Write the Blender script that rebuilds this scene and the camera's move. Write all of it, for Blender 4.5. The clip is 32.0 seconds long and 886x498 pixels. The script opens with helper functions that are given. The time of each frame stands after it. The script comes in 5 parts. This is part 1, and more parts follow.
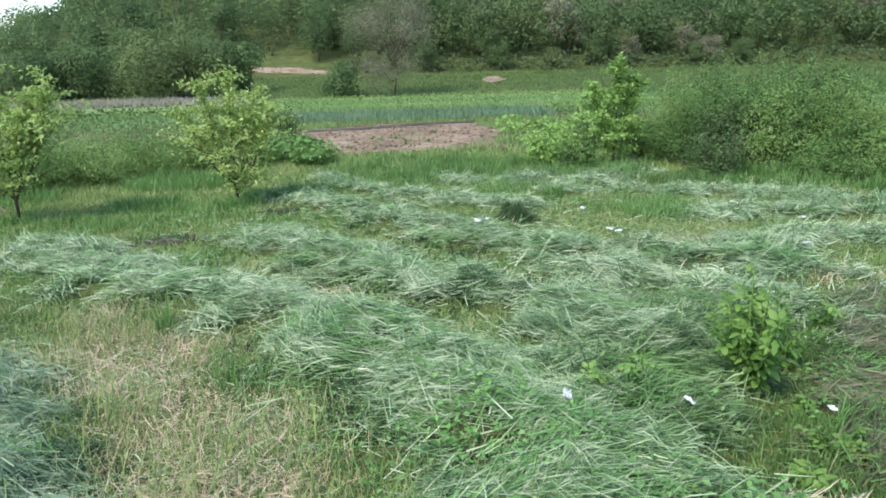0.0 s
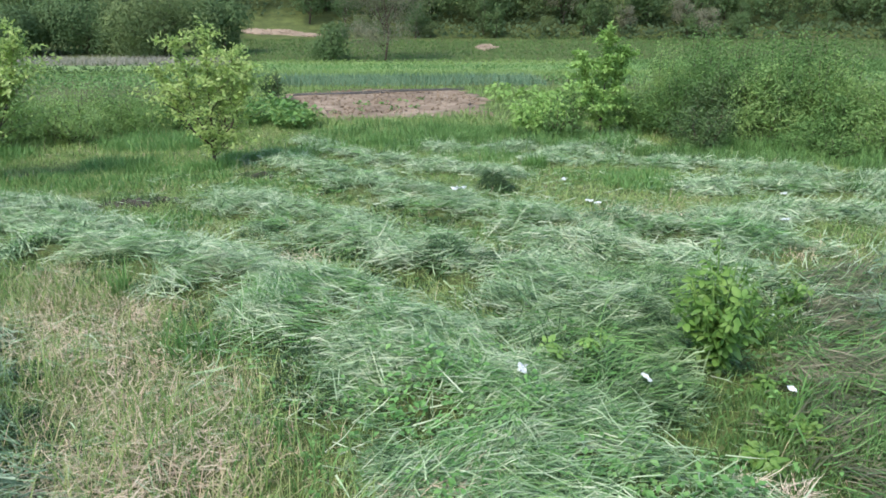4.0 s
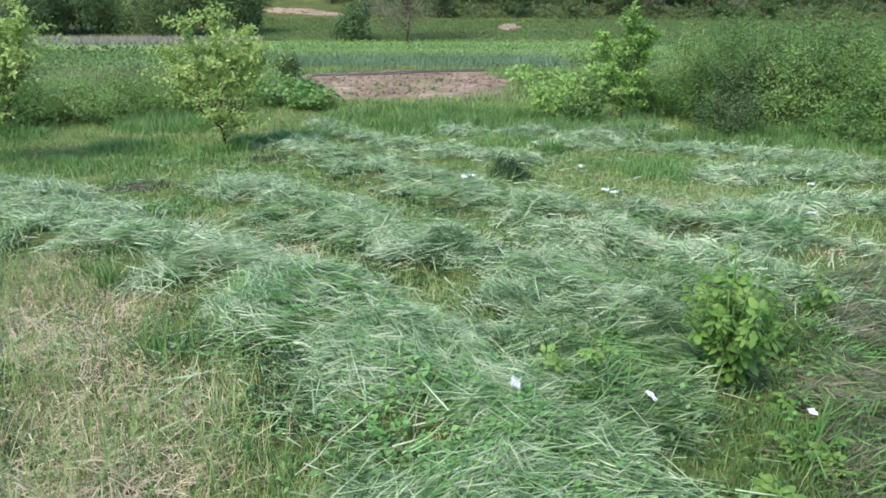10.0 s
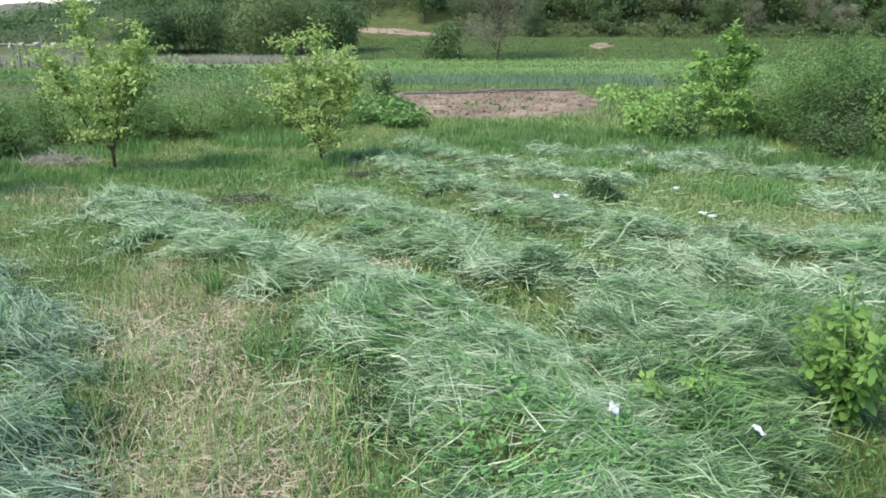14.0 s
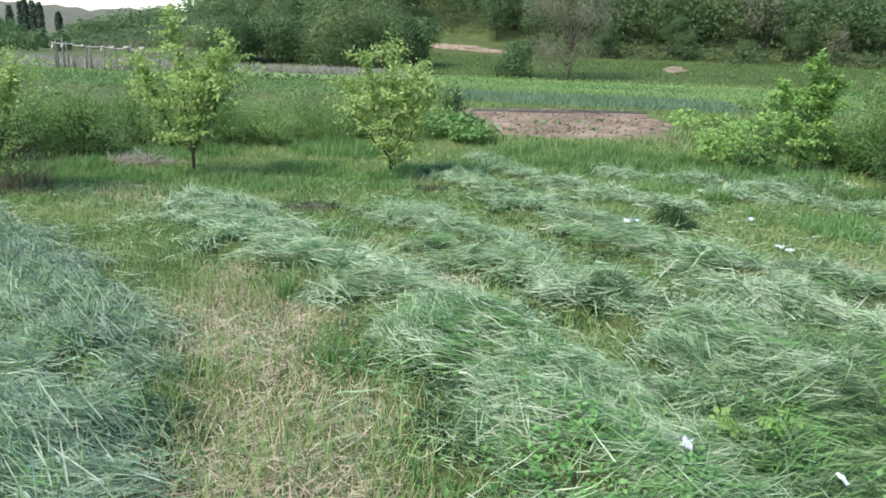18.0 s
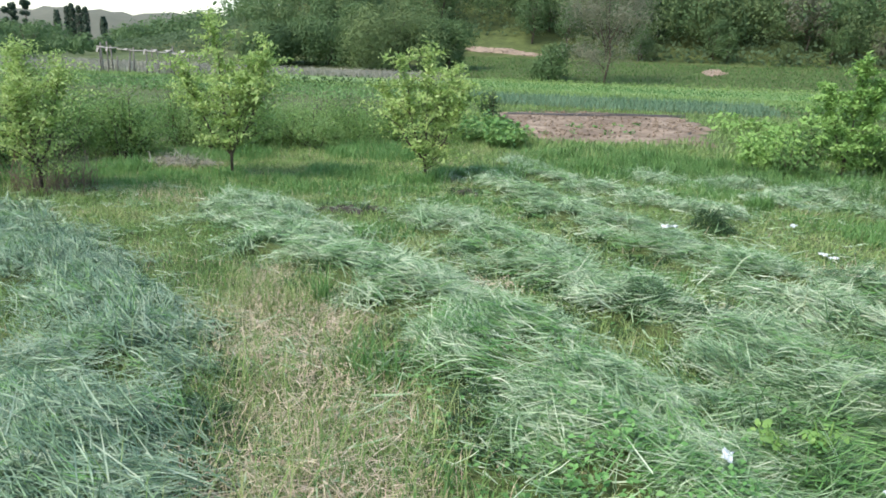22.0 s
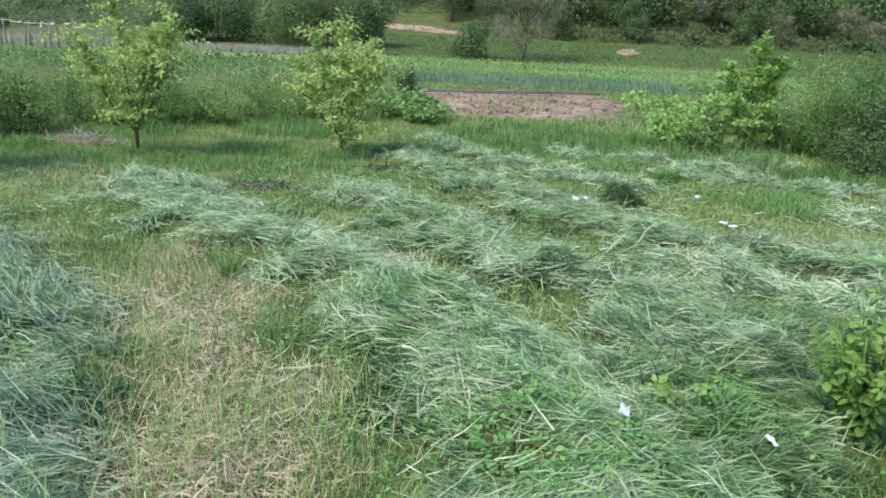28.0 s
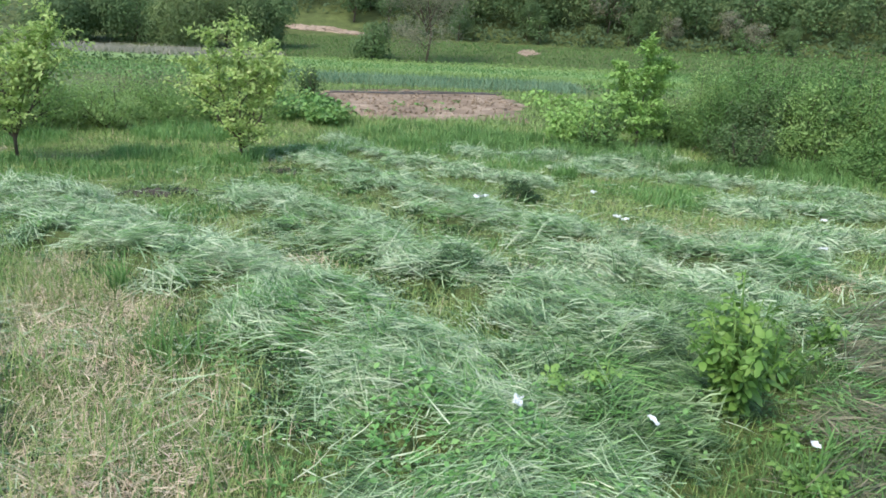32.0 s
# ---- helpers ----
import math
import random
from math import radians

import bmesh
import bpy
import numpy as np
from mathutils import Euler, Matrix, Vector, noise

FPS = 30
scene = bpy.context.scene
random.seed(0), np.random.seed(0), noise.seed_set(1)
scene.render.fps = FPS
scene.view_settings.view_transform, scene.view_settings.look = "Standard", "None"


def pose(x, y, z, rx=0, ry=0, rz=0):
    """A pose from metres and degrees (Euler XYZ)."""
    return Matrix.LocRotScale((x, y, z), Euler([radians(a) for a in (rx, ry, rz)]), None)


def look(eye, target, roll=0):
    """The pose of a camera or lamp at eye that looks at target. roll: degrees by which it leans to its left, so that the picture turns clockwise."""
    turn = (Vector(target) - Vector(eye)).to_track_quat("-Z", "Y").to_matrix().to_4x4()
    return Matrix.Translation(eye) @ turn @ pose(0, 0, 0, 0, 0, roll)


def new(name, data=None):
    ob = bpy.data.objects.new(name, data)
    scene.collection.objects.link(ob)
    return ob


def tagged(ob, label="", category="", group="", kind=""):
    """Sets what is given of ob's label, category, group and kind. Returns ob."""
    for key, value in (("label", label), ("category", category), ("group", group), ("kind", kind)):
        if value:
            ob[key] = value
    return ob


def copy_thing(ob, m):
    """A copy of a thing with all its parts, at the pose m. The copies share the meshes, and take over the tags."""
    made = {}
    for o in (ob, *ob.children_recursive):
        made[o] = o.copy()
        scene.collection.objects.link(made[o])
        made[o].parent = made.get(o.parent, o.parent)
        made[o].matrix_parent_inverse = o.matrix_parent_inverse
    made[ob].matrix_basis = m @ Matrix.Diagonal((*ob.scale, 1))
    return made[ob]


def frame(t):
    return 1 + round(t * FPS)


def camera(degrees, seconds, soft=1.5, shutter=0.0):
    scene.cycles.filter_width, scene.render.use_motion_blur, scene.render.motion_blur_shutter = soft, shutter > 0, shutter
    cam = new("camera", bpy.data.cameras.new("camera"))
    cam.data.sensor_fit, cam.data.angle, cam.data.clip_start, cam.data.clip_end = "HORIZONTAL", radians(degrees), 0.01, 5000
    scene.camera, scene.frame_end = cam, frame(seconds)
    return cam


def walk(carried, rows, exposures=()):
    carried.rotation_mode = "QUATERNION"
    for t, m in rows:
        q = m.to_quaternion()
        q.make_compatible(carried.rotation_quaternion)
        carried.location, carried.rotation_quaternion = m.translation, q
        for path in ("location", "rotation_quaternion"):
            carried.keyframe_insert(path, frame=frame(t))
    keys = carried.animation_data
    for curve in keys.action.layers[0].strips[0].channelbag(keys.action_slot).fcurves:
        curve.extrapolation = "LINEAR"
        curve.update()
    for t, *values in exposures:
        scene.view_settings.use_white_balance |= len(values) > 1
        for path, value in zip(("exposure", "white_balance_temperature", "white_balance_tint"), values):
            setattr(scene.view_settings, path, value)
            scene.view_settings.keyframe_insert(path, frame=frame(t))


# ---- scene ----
cam = camera(65.1, 32.0, soft=1.7)
PATH = [
    (0, (0.2788, 0.0074, 1.5447), (0.1914, 1.7839, 1.0736), -1.6),
    (0.5, (0.2650, -0.0009, 1.5263), (0.1417, 1.7646, 1.0203), -1.3),
    (1, (0.2466, 0.0110, 1.5134), (0.0708, 1.7535, 0.9485), -1.8),
    (1.5, (0.3165, 0.0018, 1.5198), (0.1960, 1.7388, 0.9255), -0.5),
    (2, (0.4462, -0.0184, 1.4932), (0.3450, 1.7075, 0.8639), 0.8),
    (2.5, (0.4830, 0.0690, 1.5024), (0.5216, 1.7986, 0.8758), 2.5),
    (3, (0.4609, 0.1325, 1.5088), (0.5226, 1.8814, 0.9421), 0.7),
    (3.5, (0.4444, 0.1352, 1.4987), (0.4398, 1.8915, 0.9504), 0.2),
    (4, (0.4379, 0.1398, 1.5024), (0.3781, 1.8943, 0.9522), 0.0),
    (4.5, (0.4526, 0.1555, 1.4904), (0.3505, 1.9044, 0.9274), -0.8),
    (6.5, (0.4563, 0.3422, 1.4656), (0.4112, 2.0783, 0.8584), -0.9),
    (7, (0.4388, 0.4968, 1.4508), (0.4379, 2.2328, 0.8418), -0.2),
    (7.5, (0.4517, 0.5428, 1.4462), (0.4416, 2.2788, 0.8381), -0.1),
    (8, (0.5023, 0.4885, 1.4711), (0.2916, 2.2117, 0.8611), 1.1),
    (8.5, (0.5511, 0.4333, 1.4830), (0.2254, 2.1326, 0.8574), 0.9),
    (9, (0.5456, 0.4085, 1.5033), (0.2263, 2.1105, 0.8823), 0.2),
    (9.5, (0.5446, 0.4361, 1.5014), (0.2852, 2.1519, 0.8915), -0.8),
    (10, (0.5713, 0.4260, 1.5143), (0.4554, 2.1620, 0.9172), 0.1),
    (10.5, (0.5649, 0.3928, 1.5263), (0.5290, 2.1418, 0.9568), 1.6),
    (11, (0.5437, 0.4057, 1.5244), (0.4802, 2.1638, 0.9853), 1.9),
    (11.5, (0.5143, 0.4232, 1.5235), (0.3570, 2.1795, 0.9982), 1.3),
    (12, (0.5170, 0.4094, 1.5162), (0.2576, 2.1454, 0.9660), -0.1),
    (12.5, (0.5069, 0.3993, 1.5162), (0.1592, 2.1160, 0.9540), -0.6),
    (13, (0.4894, 0.3956, 1.5290), (0.0800, 2.0994, 0.9660), -0.3),
    (13.5, (0.4996, 0.4066, 1.5208), (0.1518, 2.1252, 0.9642), -0.4),
    (14, (0.4950, 0.3956, 1.5254), (0.1610, 2.1188, 0.9724), -0.2),
    (14.5, (0.4793, 0.3846, 1.5410), (0.1352, 2.1096, 1.0010), 0.4),
    (15, (0.4526, 0.3864, 1.5410), (0.0432, 2.1022, 1.0194), -0.0),
    (15.5, (0.4278, 0.3864, 1.5410), (-0.0764, 2.0829, 1.0378), -0.4),
    (17.5, (0.4140, 0.3901, 1.5373), (-0.0478, 2.0976, 1.0286), 1.9),
    (18, (0.4140, 0.3717, 1.5355), (-0.0727, 2.0700, 1.0194), 1.8),
    (18.5, (0.4066, 0.3735, 1.5419), (-0.1638, 2.0442, 1.0240), 1.0),
    (19, (0.3938, 0.3763, 1.5474), (-0.2134, 2.0332, 1.0267), 1.3),
    (19.5, (0.3928, 0.3726, 1.5474), (-0.2318, 2.0249, 1.0304), 1.1),
    (20, (0.3965, 0.3689, 1.5493), (-0.2208, 2.0249, 1.0378), 1.2),
    (20.5, (0.4020, 0.3800, 1.5447), (-0.2006, 2.0442, 1.0396), 0.9),
    (21, (0.4011, 0.3910, 1.5401), (-0.1803, 2.0617, 1.0350), 1.3),
    (21.5, (0.3974, 0.3855, 1.5419), (-0.1757, 2.0590, 1.0332), 1.7),
    (22, (0.3965, 0.3790, 1.5401), (-0.1739, 2.0525, 1.0286), 1.7),
    (22.5, (0.3892, 0.3726, 1.5226), (-0.1822, 2.0396, 0.9918), 1.8),
    (23, (0.3744, 0.3689, 1.5116), (-0.2567, 2.0001, 0.9393), 1.7),
    (23.5, (0.3183, 0.3459, 1.5106), (-0.4821, 1.8906, 0.9090), 1.2),
    (24, (0.2797, 0.3165, 1.5217), (-0.6403, 1.7912, 0.9200), 1.2),
    (24.5, (0.2834, 0.3054, 1.5272), (-0.6063, 1.8050, 0.9384), 1.5),
    (25, (0.3036, 0.3266, 1.5272), (-0.5051, 1.8759, 0.9531), 1.8),
    (25.5, (0.3266, 0.3505, 1.5254), (-0.3579, 1.9642, 0.9651), 2.5),
    (27.5, (0.4370, 0.4241, 1.4913), (0.0120, 2.1234, 0.9274), 2.7),
    (28, (0.4876, 0.4066, 1.4840), (0.1141, 2.1206, 0.9283), 2.4),
    (28.5, (0.5658, 0.3938, 1.5005), (0.4204, 2.1454, 0.9568), 2.1),
    (29, (0.6136, 0.4140, 1.5005), (0.7332, 2.1721, 0.9706), 3.4),
    (29.5, (0.6256, 0.4232, 1.4867), (0.7995, 2.1740, 0.9485), 3.9),
    (30, (0.6219, 0.4103, 1.4904), (0.7093, 2.1638, 0.9393), 4.1),
    (30.5, (0.6017, 0.3919, 1.4968), (0.6008, 2.1464, 0.9402), 3.8),
    (31, (0.5833, 0.3947, 1.4959), (0.4950, 2.1464, 0.9393), 3.1),
    (31.5, (0.5814, 0.3882, 1.4978), (0.4480, 2.1390, 0.9494), 2.8),
    (32, (0.5759, 0.3974, 1.4904), (0.4324, 2.1491, 0.9458), 2.6),
]
walk(cam, [(t, look(eye, target, roll)) for t, eye, target, roll in PATH], [(0, 1.25), (7, 1.25), (24, 1.3), (27.5, 1.27), (29, 1.18), (30, 1.2), (31, 1.27), (32, 1.3)])

# ---- light ----
SUN_EL, SUN_AZ = 52.0, 215.0
world = bpy.data.worlds.new("overcast_sky")
scene.world = world
world.use_nodes = True
wn = world.node_tree
sky = wn.nodes.new("ShaderNodeTexSky")
sky.sky_type, sky.sun_disc = "NISHITA", False
sky.sun_elevation, sky.sun_rotation = radians(SUN_EL), radians(SUN_AZ)
sky.air_density, sky.dust_density, sky.ozone_density = 1.0, 1.3, 1.0
wn.links.new(sky.outputs[0], wn.nodes["Background"].inputs[0])
wn.nodes["Background"].inputs[1].default_value = 0.15
lamp = bpy.data.lights.new("sun", "SUN")
lamp.energy, lamp.angle, lamp.color = 1.7, radians(16), (1.0, 0.92, 0.78)
sun = new("sun", lamp)
_e, _a = radians(SUN_EL), radians(SUN_AZ)
sun.matrix_world = look(Vector((math.sin(_a) * math.cos(_e), math.cos(_a) * math.cos(_e), math.sin(_e))) * 50, (0, 0, 0))

rng = np.random.default_rng(7)


# ---- materials ----
def leafy(name, cols, rough=0.6, trans=0.25, patch=0.6, vary=0.14, spec=0.3, isle=0.55, gain=1.0):
    """Plant matter: colour by piece and by patches of ground."""
    m = bpy.data.materials.new(name)
    m.use_nodes = True
    nt = m.node_tree
    N, link = nt.nodes, nt.links.new
    out, bs = N["Material Output"], N["Principled BSDF"]
    geo = N.new("ShaderNodeNewGeometry")
    info = N.new("ShaderNodeObjectInfo")
    noi = N.new("ShaderNodeTexNoise")
    noi.inputs["Scale"].default_value, noi.inputs["Detail"].default_value = patch, 4
    link(geo.outputs["Position"], noi.inputs["Vector"])
    add = N.new("ShaderNodeMath")
    add.operation = "MULTIPLY_ADD"
    link(geo.outputs["Random Per Island"], add.inputs[0])
    add.inputs[1].default_value = isle
    mul = N.new("ShaderNodeMath")
    mul.operation = "MULTIPLY_ADD"
    link(noi.outputs[0], mul.inputs[0])
    mul.inputs[1].default_value = 1.1 * gain
    mul.inputs[2].default_value = -0.35 - vary * 0.4 - 0.55 * (gain - 1)
    link(mul.outputs[0], add.inputs[2])
    inf = N.new("ShaderNodeMath")
    inf.operation = "MULTIPLY_ADD"
    link(info.outputs["Random"], inf.inputs[0])
    inf.inputs[1].default_value = vary
    link(add.outputs[0], inf.inputs[2])
    ramp = N.new("ShaderNodeValToRGB")
    els = ramp.color_ramp.elements
    for i, c in enumerate(cols):
        p = i / max(1, len(cols) - 1)
        e = els[i] if i < 2 else els.new(p)
        e.position, e.color = p, (*c, 1)
    els[0].position = 0.0
    els[1].position = 1.0 if len(cols) == 2 else 1 / (len(cols) - 1)
    els[1].color = (*cols[1], 1)
    link(inf.outputs[0], ramp.inputs[0])
    link(ramp.outputs[0], bs.inputs["Base Color"])
    bs.inputs["Roughness"].default_value = rough
    bs.inputs["Specular IOR Level"].default_value = spec
    if trans:
        tr = N.new("ShaderNodeBsdfTranslucent")
        link(ramp.outputs[0], tr.inputs["Color"])
        mix = N.new("ShaderNodeMixShader")
        mix.inputs[0].default_value = trans
        link(bs.outputs[0], mix.inputs[1])
        link(tr.outputs[0], mix.inputs[2])
        link(mix.outputs[0], out.inputs["Surface"])
    return m


def rough_stuff(name, cols, scale=3.0, fine=40.0, rough=0.9, bump=0.4, dist=0.02):
    """Earth, bark, cloth: two scales of colour and a fine relief."""
    m = bpy.data.materials.new(name)
    m.use_nodes = True
    nt = m.node_tree
    N, link = nt.nodes, nt.links.new
    bs = N["Principled BSDF"]
    geo = N.new("ShaderNodeNewGeometry")
    a, b = N.new("ShaderNodeTexNoise"), N.new("ShaderNodeTexNoise")
    a.inputs["Scale"].default_value, a.inputs["Detail"].default_value = scale, 6
    b.inputs["Scale"].default_value, b.inputs["Detail"].default_value = fine, 5
    for n in (a, b):
        link(geo.outputs["Position"], n.inputs["Vector"])
    s = N.new("ShaderNodeMath")
    s.operation = "MULTIPLY_ADD"
    link(b.outputs[0], s.inputs[0])
    s.inputs[1].default_value = 0.9
    h = N.new("ShaderNodeMath")
    h.operation = "MULTIPLY_ADD"
    link(a.outputs[0], h.inputs[0])
    h.inputs[1].default_value, h.inputs[2].default_value = 1.2, -0.55
    link(h.outputs[0], s.inputs[2])
    ramp = N.new("ShaderNodeValToRGB")
    els = ramp.color_ramp.elements
    els[0].position, els[0].color = 0.0, (*cols[0], 1)
    els[1].position, els[1].color = 1.0, (*cols[-1], 1)
    for i, c in enumerate(cols[1:-1]):
        els.new((i + 1) / (len(cols) - 1)).color = (*c, 1)
    link(s.outputs[0], ramp.inputs[0])
    link(ramp.outputs[0], bs.inputs["Base Color"])
    bs.inputs["Roughness"].default_value = rough
    bs.inputs["Specular IOR Level"].default_value = 0.2
    if bump:
        bp = N.new("ShaderNodeBump")
        bp.inputs["Strength"].default_value, bp.inputs["Distance"].default_value = bump, dist
        link(b.outputs[0], bp.inputs["Height"])
        link(bp.outputs[0], bs.inputs["Normal"])
    return m


M_GROUND = rough_stuff("turf_soil", [(0.03, 0.04, 0.015), (0.075, 0.1, 0.032), (0.13, 0.16, 0.055)], 0.8, 22)
M_SOIL = rough_stuff("tilled_soil", [(0.085, 0.065, 0.047), (0.2, 0.152, 0.107), (0.37, 0.3, 0.22)], 0.8, 3.5, 0.95, 1.0, 0.12)
M_EARTH = rough_stuff("dark_earth", [(0.025, 0.023, 0.019), (0.06, 0.053, 0.043), (0.11, 0.1, 0.08)], 5, 40, 0.95, 0.8, 0.02)
M_SAND = rough_stuff("bare_earth", [(0.2, 0.155, 0.115), (0.38, 0.31, 0.24)], 0.4, 3, 0.95, 0.5, 0.1)
M_BARK = rough_stuff("bark", [(0.05, 0.04, 0.03), (0.14, 0.11, 0.085)], 6, 60, 0.9, 0.6, 0.01)
M_TWIG = rough_stuff("dry_twigs", [(0.12, 0.085, 0.065), (0.25, 0.18, 0.14)], 6, 60, 0.9, 0.3, 0.005)
M_POST = rough_stuff("weathered_wood", [(0.1, 0.09, 0.08), (0.26, 0.24, 0.21)], 4, 40, 0.9, 0.4, 0.01)
M_CLOTH = rough_stuff("faded_cloth", [(0.24, 0.23, 0.21), (0.42, 0.4, 0.37)], 2, 30, 0.9, 0.2, 0.01)
M_PIPE = rough_stuff("grey_pipe", [(0.05, 0.05, 0.05), (0.14, 0.13, 0.12)], 2, 30, 0.5, 0.1, 0.005)
M_PAPER = rough_stuff("white_scrap", [(0.4, 0.44, 0.45), (0.7, 0.73, 0.74)], 12, 90, 0.6, 0.2, 0.003)
M_RIDGE = rough_stuff("far_grassland", [(0.09, 0.1, 0.07), (0.15, 0.15, 0.11)], 0.012, 0.08, 1.0, 0.0)
M_HAY = leafy("cut_grass", [(0.024, 0.06, 0.02), (0.08, 0.172, 0.058), (0.203, 0.33, 0.156), (0.335, 0.455, 0.265), (0.48, 0.55, 0.385)], 0.55, 0.15, 7.0, spec=0.35, isle=0.75, gain=1.5)
M_WISP = leafy("cut_grass_wisp", [(0.024, 0.06, 0.022), (0.08, 0.172, 0.06), (0.203, 0.33, 0.158), (0.345, 0.465, 0.275), (0.5, 0.57, 0.395)], 0.5, 0.15, 7.0, 0.6, spec=0.38, isle=0.7, gain=1.4)
M_WISPBLUE = leafy("wilting_wisp", [(0.034, 0.08, 0.042), (0.08, 0.155, 0.08), (0.165, 0.27, 0.15), (0.25, 0.36, 0.23), (0.37, 0.45, 0.31)], 0.5, 0.15, 7.0, 0.6, spec=0.38, isle=0.65, gain=1.4)
M_HAYBLUE = leafy("wilting_grass", [(0.036, 0.085, 0.044), (0.084, 0.165, 0.086), (0.165, 0.275, 0.155), (0.245, 0.355, 0.215), (0.4, 0.475, 0.32)], 0.55, 0.15, 7.0, spec=0.35, isle=0.7, gain=1.5)
M_TANGLE = leafy("dark_tangled_grass", [(0.02, 0.052, 0.018), (0.05, 0.105, 0.036), (0.12, 0.205, 0.084), (0.26, 0.36, 0.19)], 0.55, 0.15, 7.0, 0.5, isle=0.75, gain=2.0)
M_FRESH = leafy("fresh_cut_leaves", [(0.0545, 0.15, 0.04), (0.142, 0.32, 0.09), (0.294, 0.45, 0.17)], 0.5, 0.25, 1.6)
M_STUB = leafy("stubble_green", [(0.0654, 0.15, 0.036), (0.153, 0.27, 0.072), (0.262, 0.36, 0.12), (0.371, 0.37, 0.18)], 0.6, 0.3, 1.6, gain=1.5)
M_DRY = leafy("stubble_dry", [(0.19, 0.25, 0.09), (0.38, 0.37, 0.2), (0.54, 0.45, 0.31), (0.58, 0.4, 0.32)], 0.7, 0.2, 4.5, isle=0.7, gain=1.8)
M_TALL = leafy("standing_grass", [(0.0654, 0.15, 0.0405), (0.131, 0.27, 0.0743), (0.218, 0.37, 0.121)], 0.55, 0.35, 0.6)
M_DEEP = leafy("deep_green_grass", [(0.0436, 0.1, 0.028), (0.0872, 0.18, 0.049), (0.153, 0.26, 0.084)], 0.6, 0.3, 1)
M_THATCH = leafy("thatch", [(0.045, 0.06, 0.03), (0.08, 0.095, 0.05), (0.155, 0.158, 0.092), (0.27, 0.25, 0.17)], 0.7, 0.1, 6.0, gain=2.0)
M_STRAW = leafy("straw", [(0.34, 0.27, 0.18), (0.5, 0.41, 0.29), (0.64, 0.56, 0.42), (0.58, 0.41, 0.33)], 0.7, 0.1, 2)
M_UNDER = leafy("scrub_leaf", [(0.04, 0.07, 0.03), (0.065, 0.11, 0.045), (0.095, 0.15, 0.065)], 0.7, 0.3, 0.1, isle=0.2)
M_LIGHTHEDGE = leafy("light_hedge_leaf", [(0.12, 0.22, 0.056), (0.2, 0.33, 0.1), (0.3, 0.43, 0.165)], 0.6, 0.4, 3.5, 0.5, isle=0.3, gain=1.6)
# dark grass clumps; the same dark green stands for shade under swath edges
M_TUFTSHADE = leafy("dark_tuft_and_shade", [(0.02, 0.048, 0.016), (0.055, 0.115, 0.036)], 0.6, 0.2, 2)
M_SAP = leafy("sapling_leaf", [(0.19, 0.31, 0.075), (0.32, 0.45, 0.135), (0.46, 0.56, 0.22)], 0.5, 0.45, 5.0, isle=0.7, gain=1.4)
M_HEDGE = leafy("hedge_leaf", [(0.08, 0.17, 0.047), (0.145, 0.265, 0.078), (0.215, 0.36, 0.125)], 0.6, 0.4, 3.5, 0.5, isle=0.3, gain=1.6)
M_HEDGED = leafy("dark_hedge_leaf", [(0.04, 0.085, 0.03), (0.085, 0.15, 0.05), (0.14, 0.22, 0.08)], 0.55, 0.3, 0.9)
M_BRIGHT = leafy("bright_leaf", [(0.14, 0.28, 0.06), (0.24, 0.41, 0.108), (0.36, 0.5, 0.168)], 0.5, 0.4, 1.5)
M_WEED = leafy("weed_leaf", [(0.045, 0.115, 0.024), (0.125, 0.25, 0.052), (0.29, 0.41, 0.12)], 0.45, 0.35, 6)
M_YLEAF = leafy("yellowing_leaf", [(0.2, 0.28, 0.05), (0.38, 0.42, 0.1), (0.55, 0.52, 0.24)], 0.5, 0.35, 6)
M_SQUASH = leafy("vegetable_leaf", [(0.06, 0.15, 0.04), (0.13, 0.27, 0.07), (0.26, 0.39, 0.12)], 0.5, 0.3, 1)
M_LEEK = leafy("leek_leaf", [(0.07, 0.14, 0.08), (0.13, 0.23, 0.13), (0.2, 0.3, 0.18)], 0.5, 0.2, 0.3)
M_CROP = leafy("crop_green", [(0.08, 0.16, 0.052), (0.13, 0.25, 0.078), (0.19, 0.31, 0.111)], 0.6, 0.2, 0.12)
M_MEADOW = leafy("meadow_grass", [(0.12, 0.2, 0.0625), (0.185, 0.29, 0.0875), (0.251, 0.34, 0.125)], 0.6, 0.2, 0.15)
M_REED = leafy("dry_reed", [(0.18, 0.18, 0.145), (0.28, 0.27, 0.22), (0.36, 0.345, 0.285)], 0.8, 0.1, 0.3)
M_WOOD1 = leafy("woodland_leaf", [(0.075, 0.13, 0.053), (0.11, 0.185, 0.071), (0.155, 0.25, 0.1)], 0.7, 0.4, 0.1, isle=0.2)
M_WOOD2 = leafy("willow_leaf", [(0.115, 0.17, 0.065), (0.16, 0.225, 0.09), (0.21, 0.285, 0.13)], 0.7, 0.4, 0.2, isle=0.2)
M_WOOD3 = leafy("budding_twigs", [(0.162, 0.176, 0.115), (0.23, 0.236, 0.162), (0.284, 0.297, 0.196)], 0.8, 0.35, 0.2, isle=0.2)
M_POPLAR = leafy("poplar_leaf", [(0.025, 0.05, 0.03), (0.05, 0.085, 0.045)], 0.6, 0.2, 0.2)
M_YELLOW = leafy("young_tree_leaf", [(0.13, 0.17, 0.06), (0.23, 0.28, 0.1), (0.31, 0.36, 0.15)], 0.5, 0.4, 1.0)


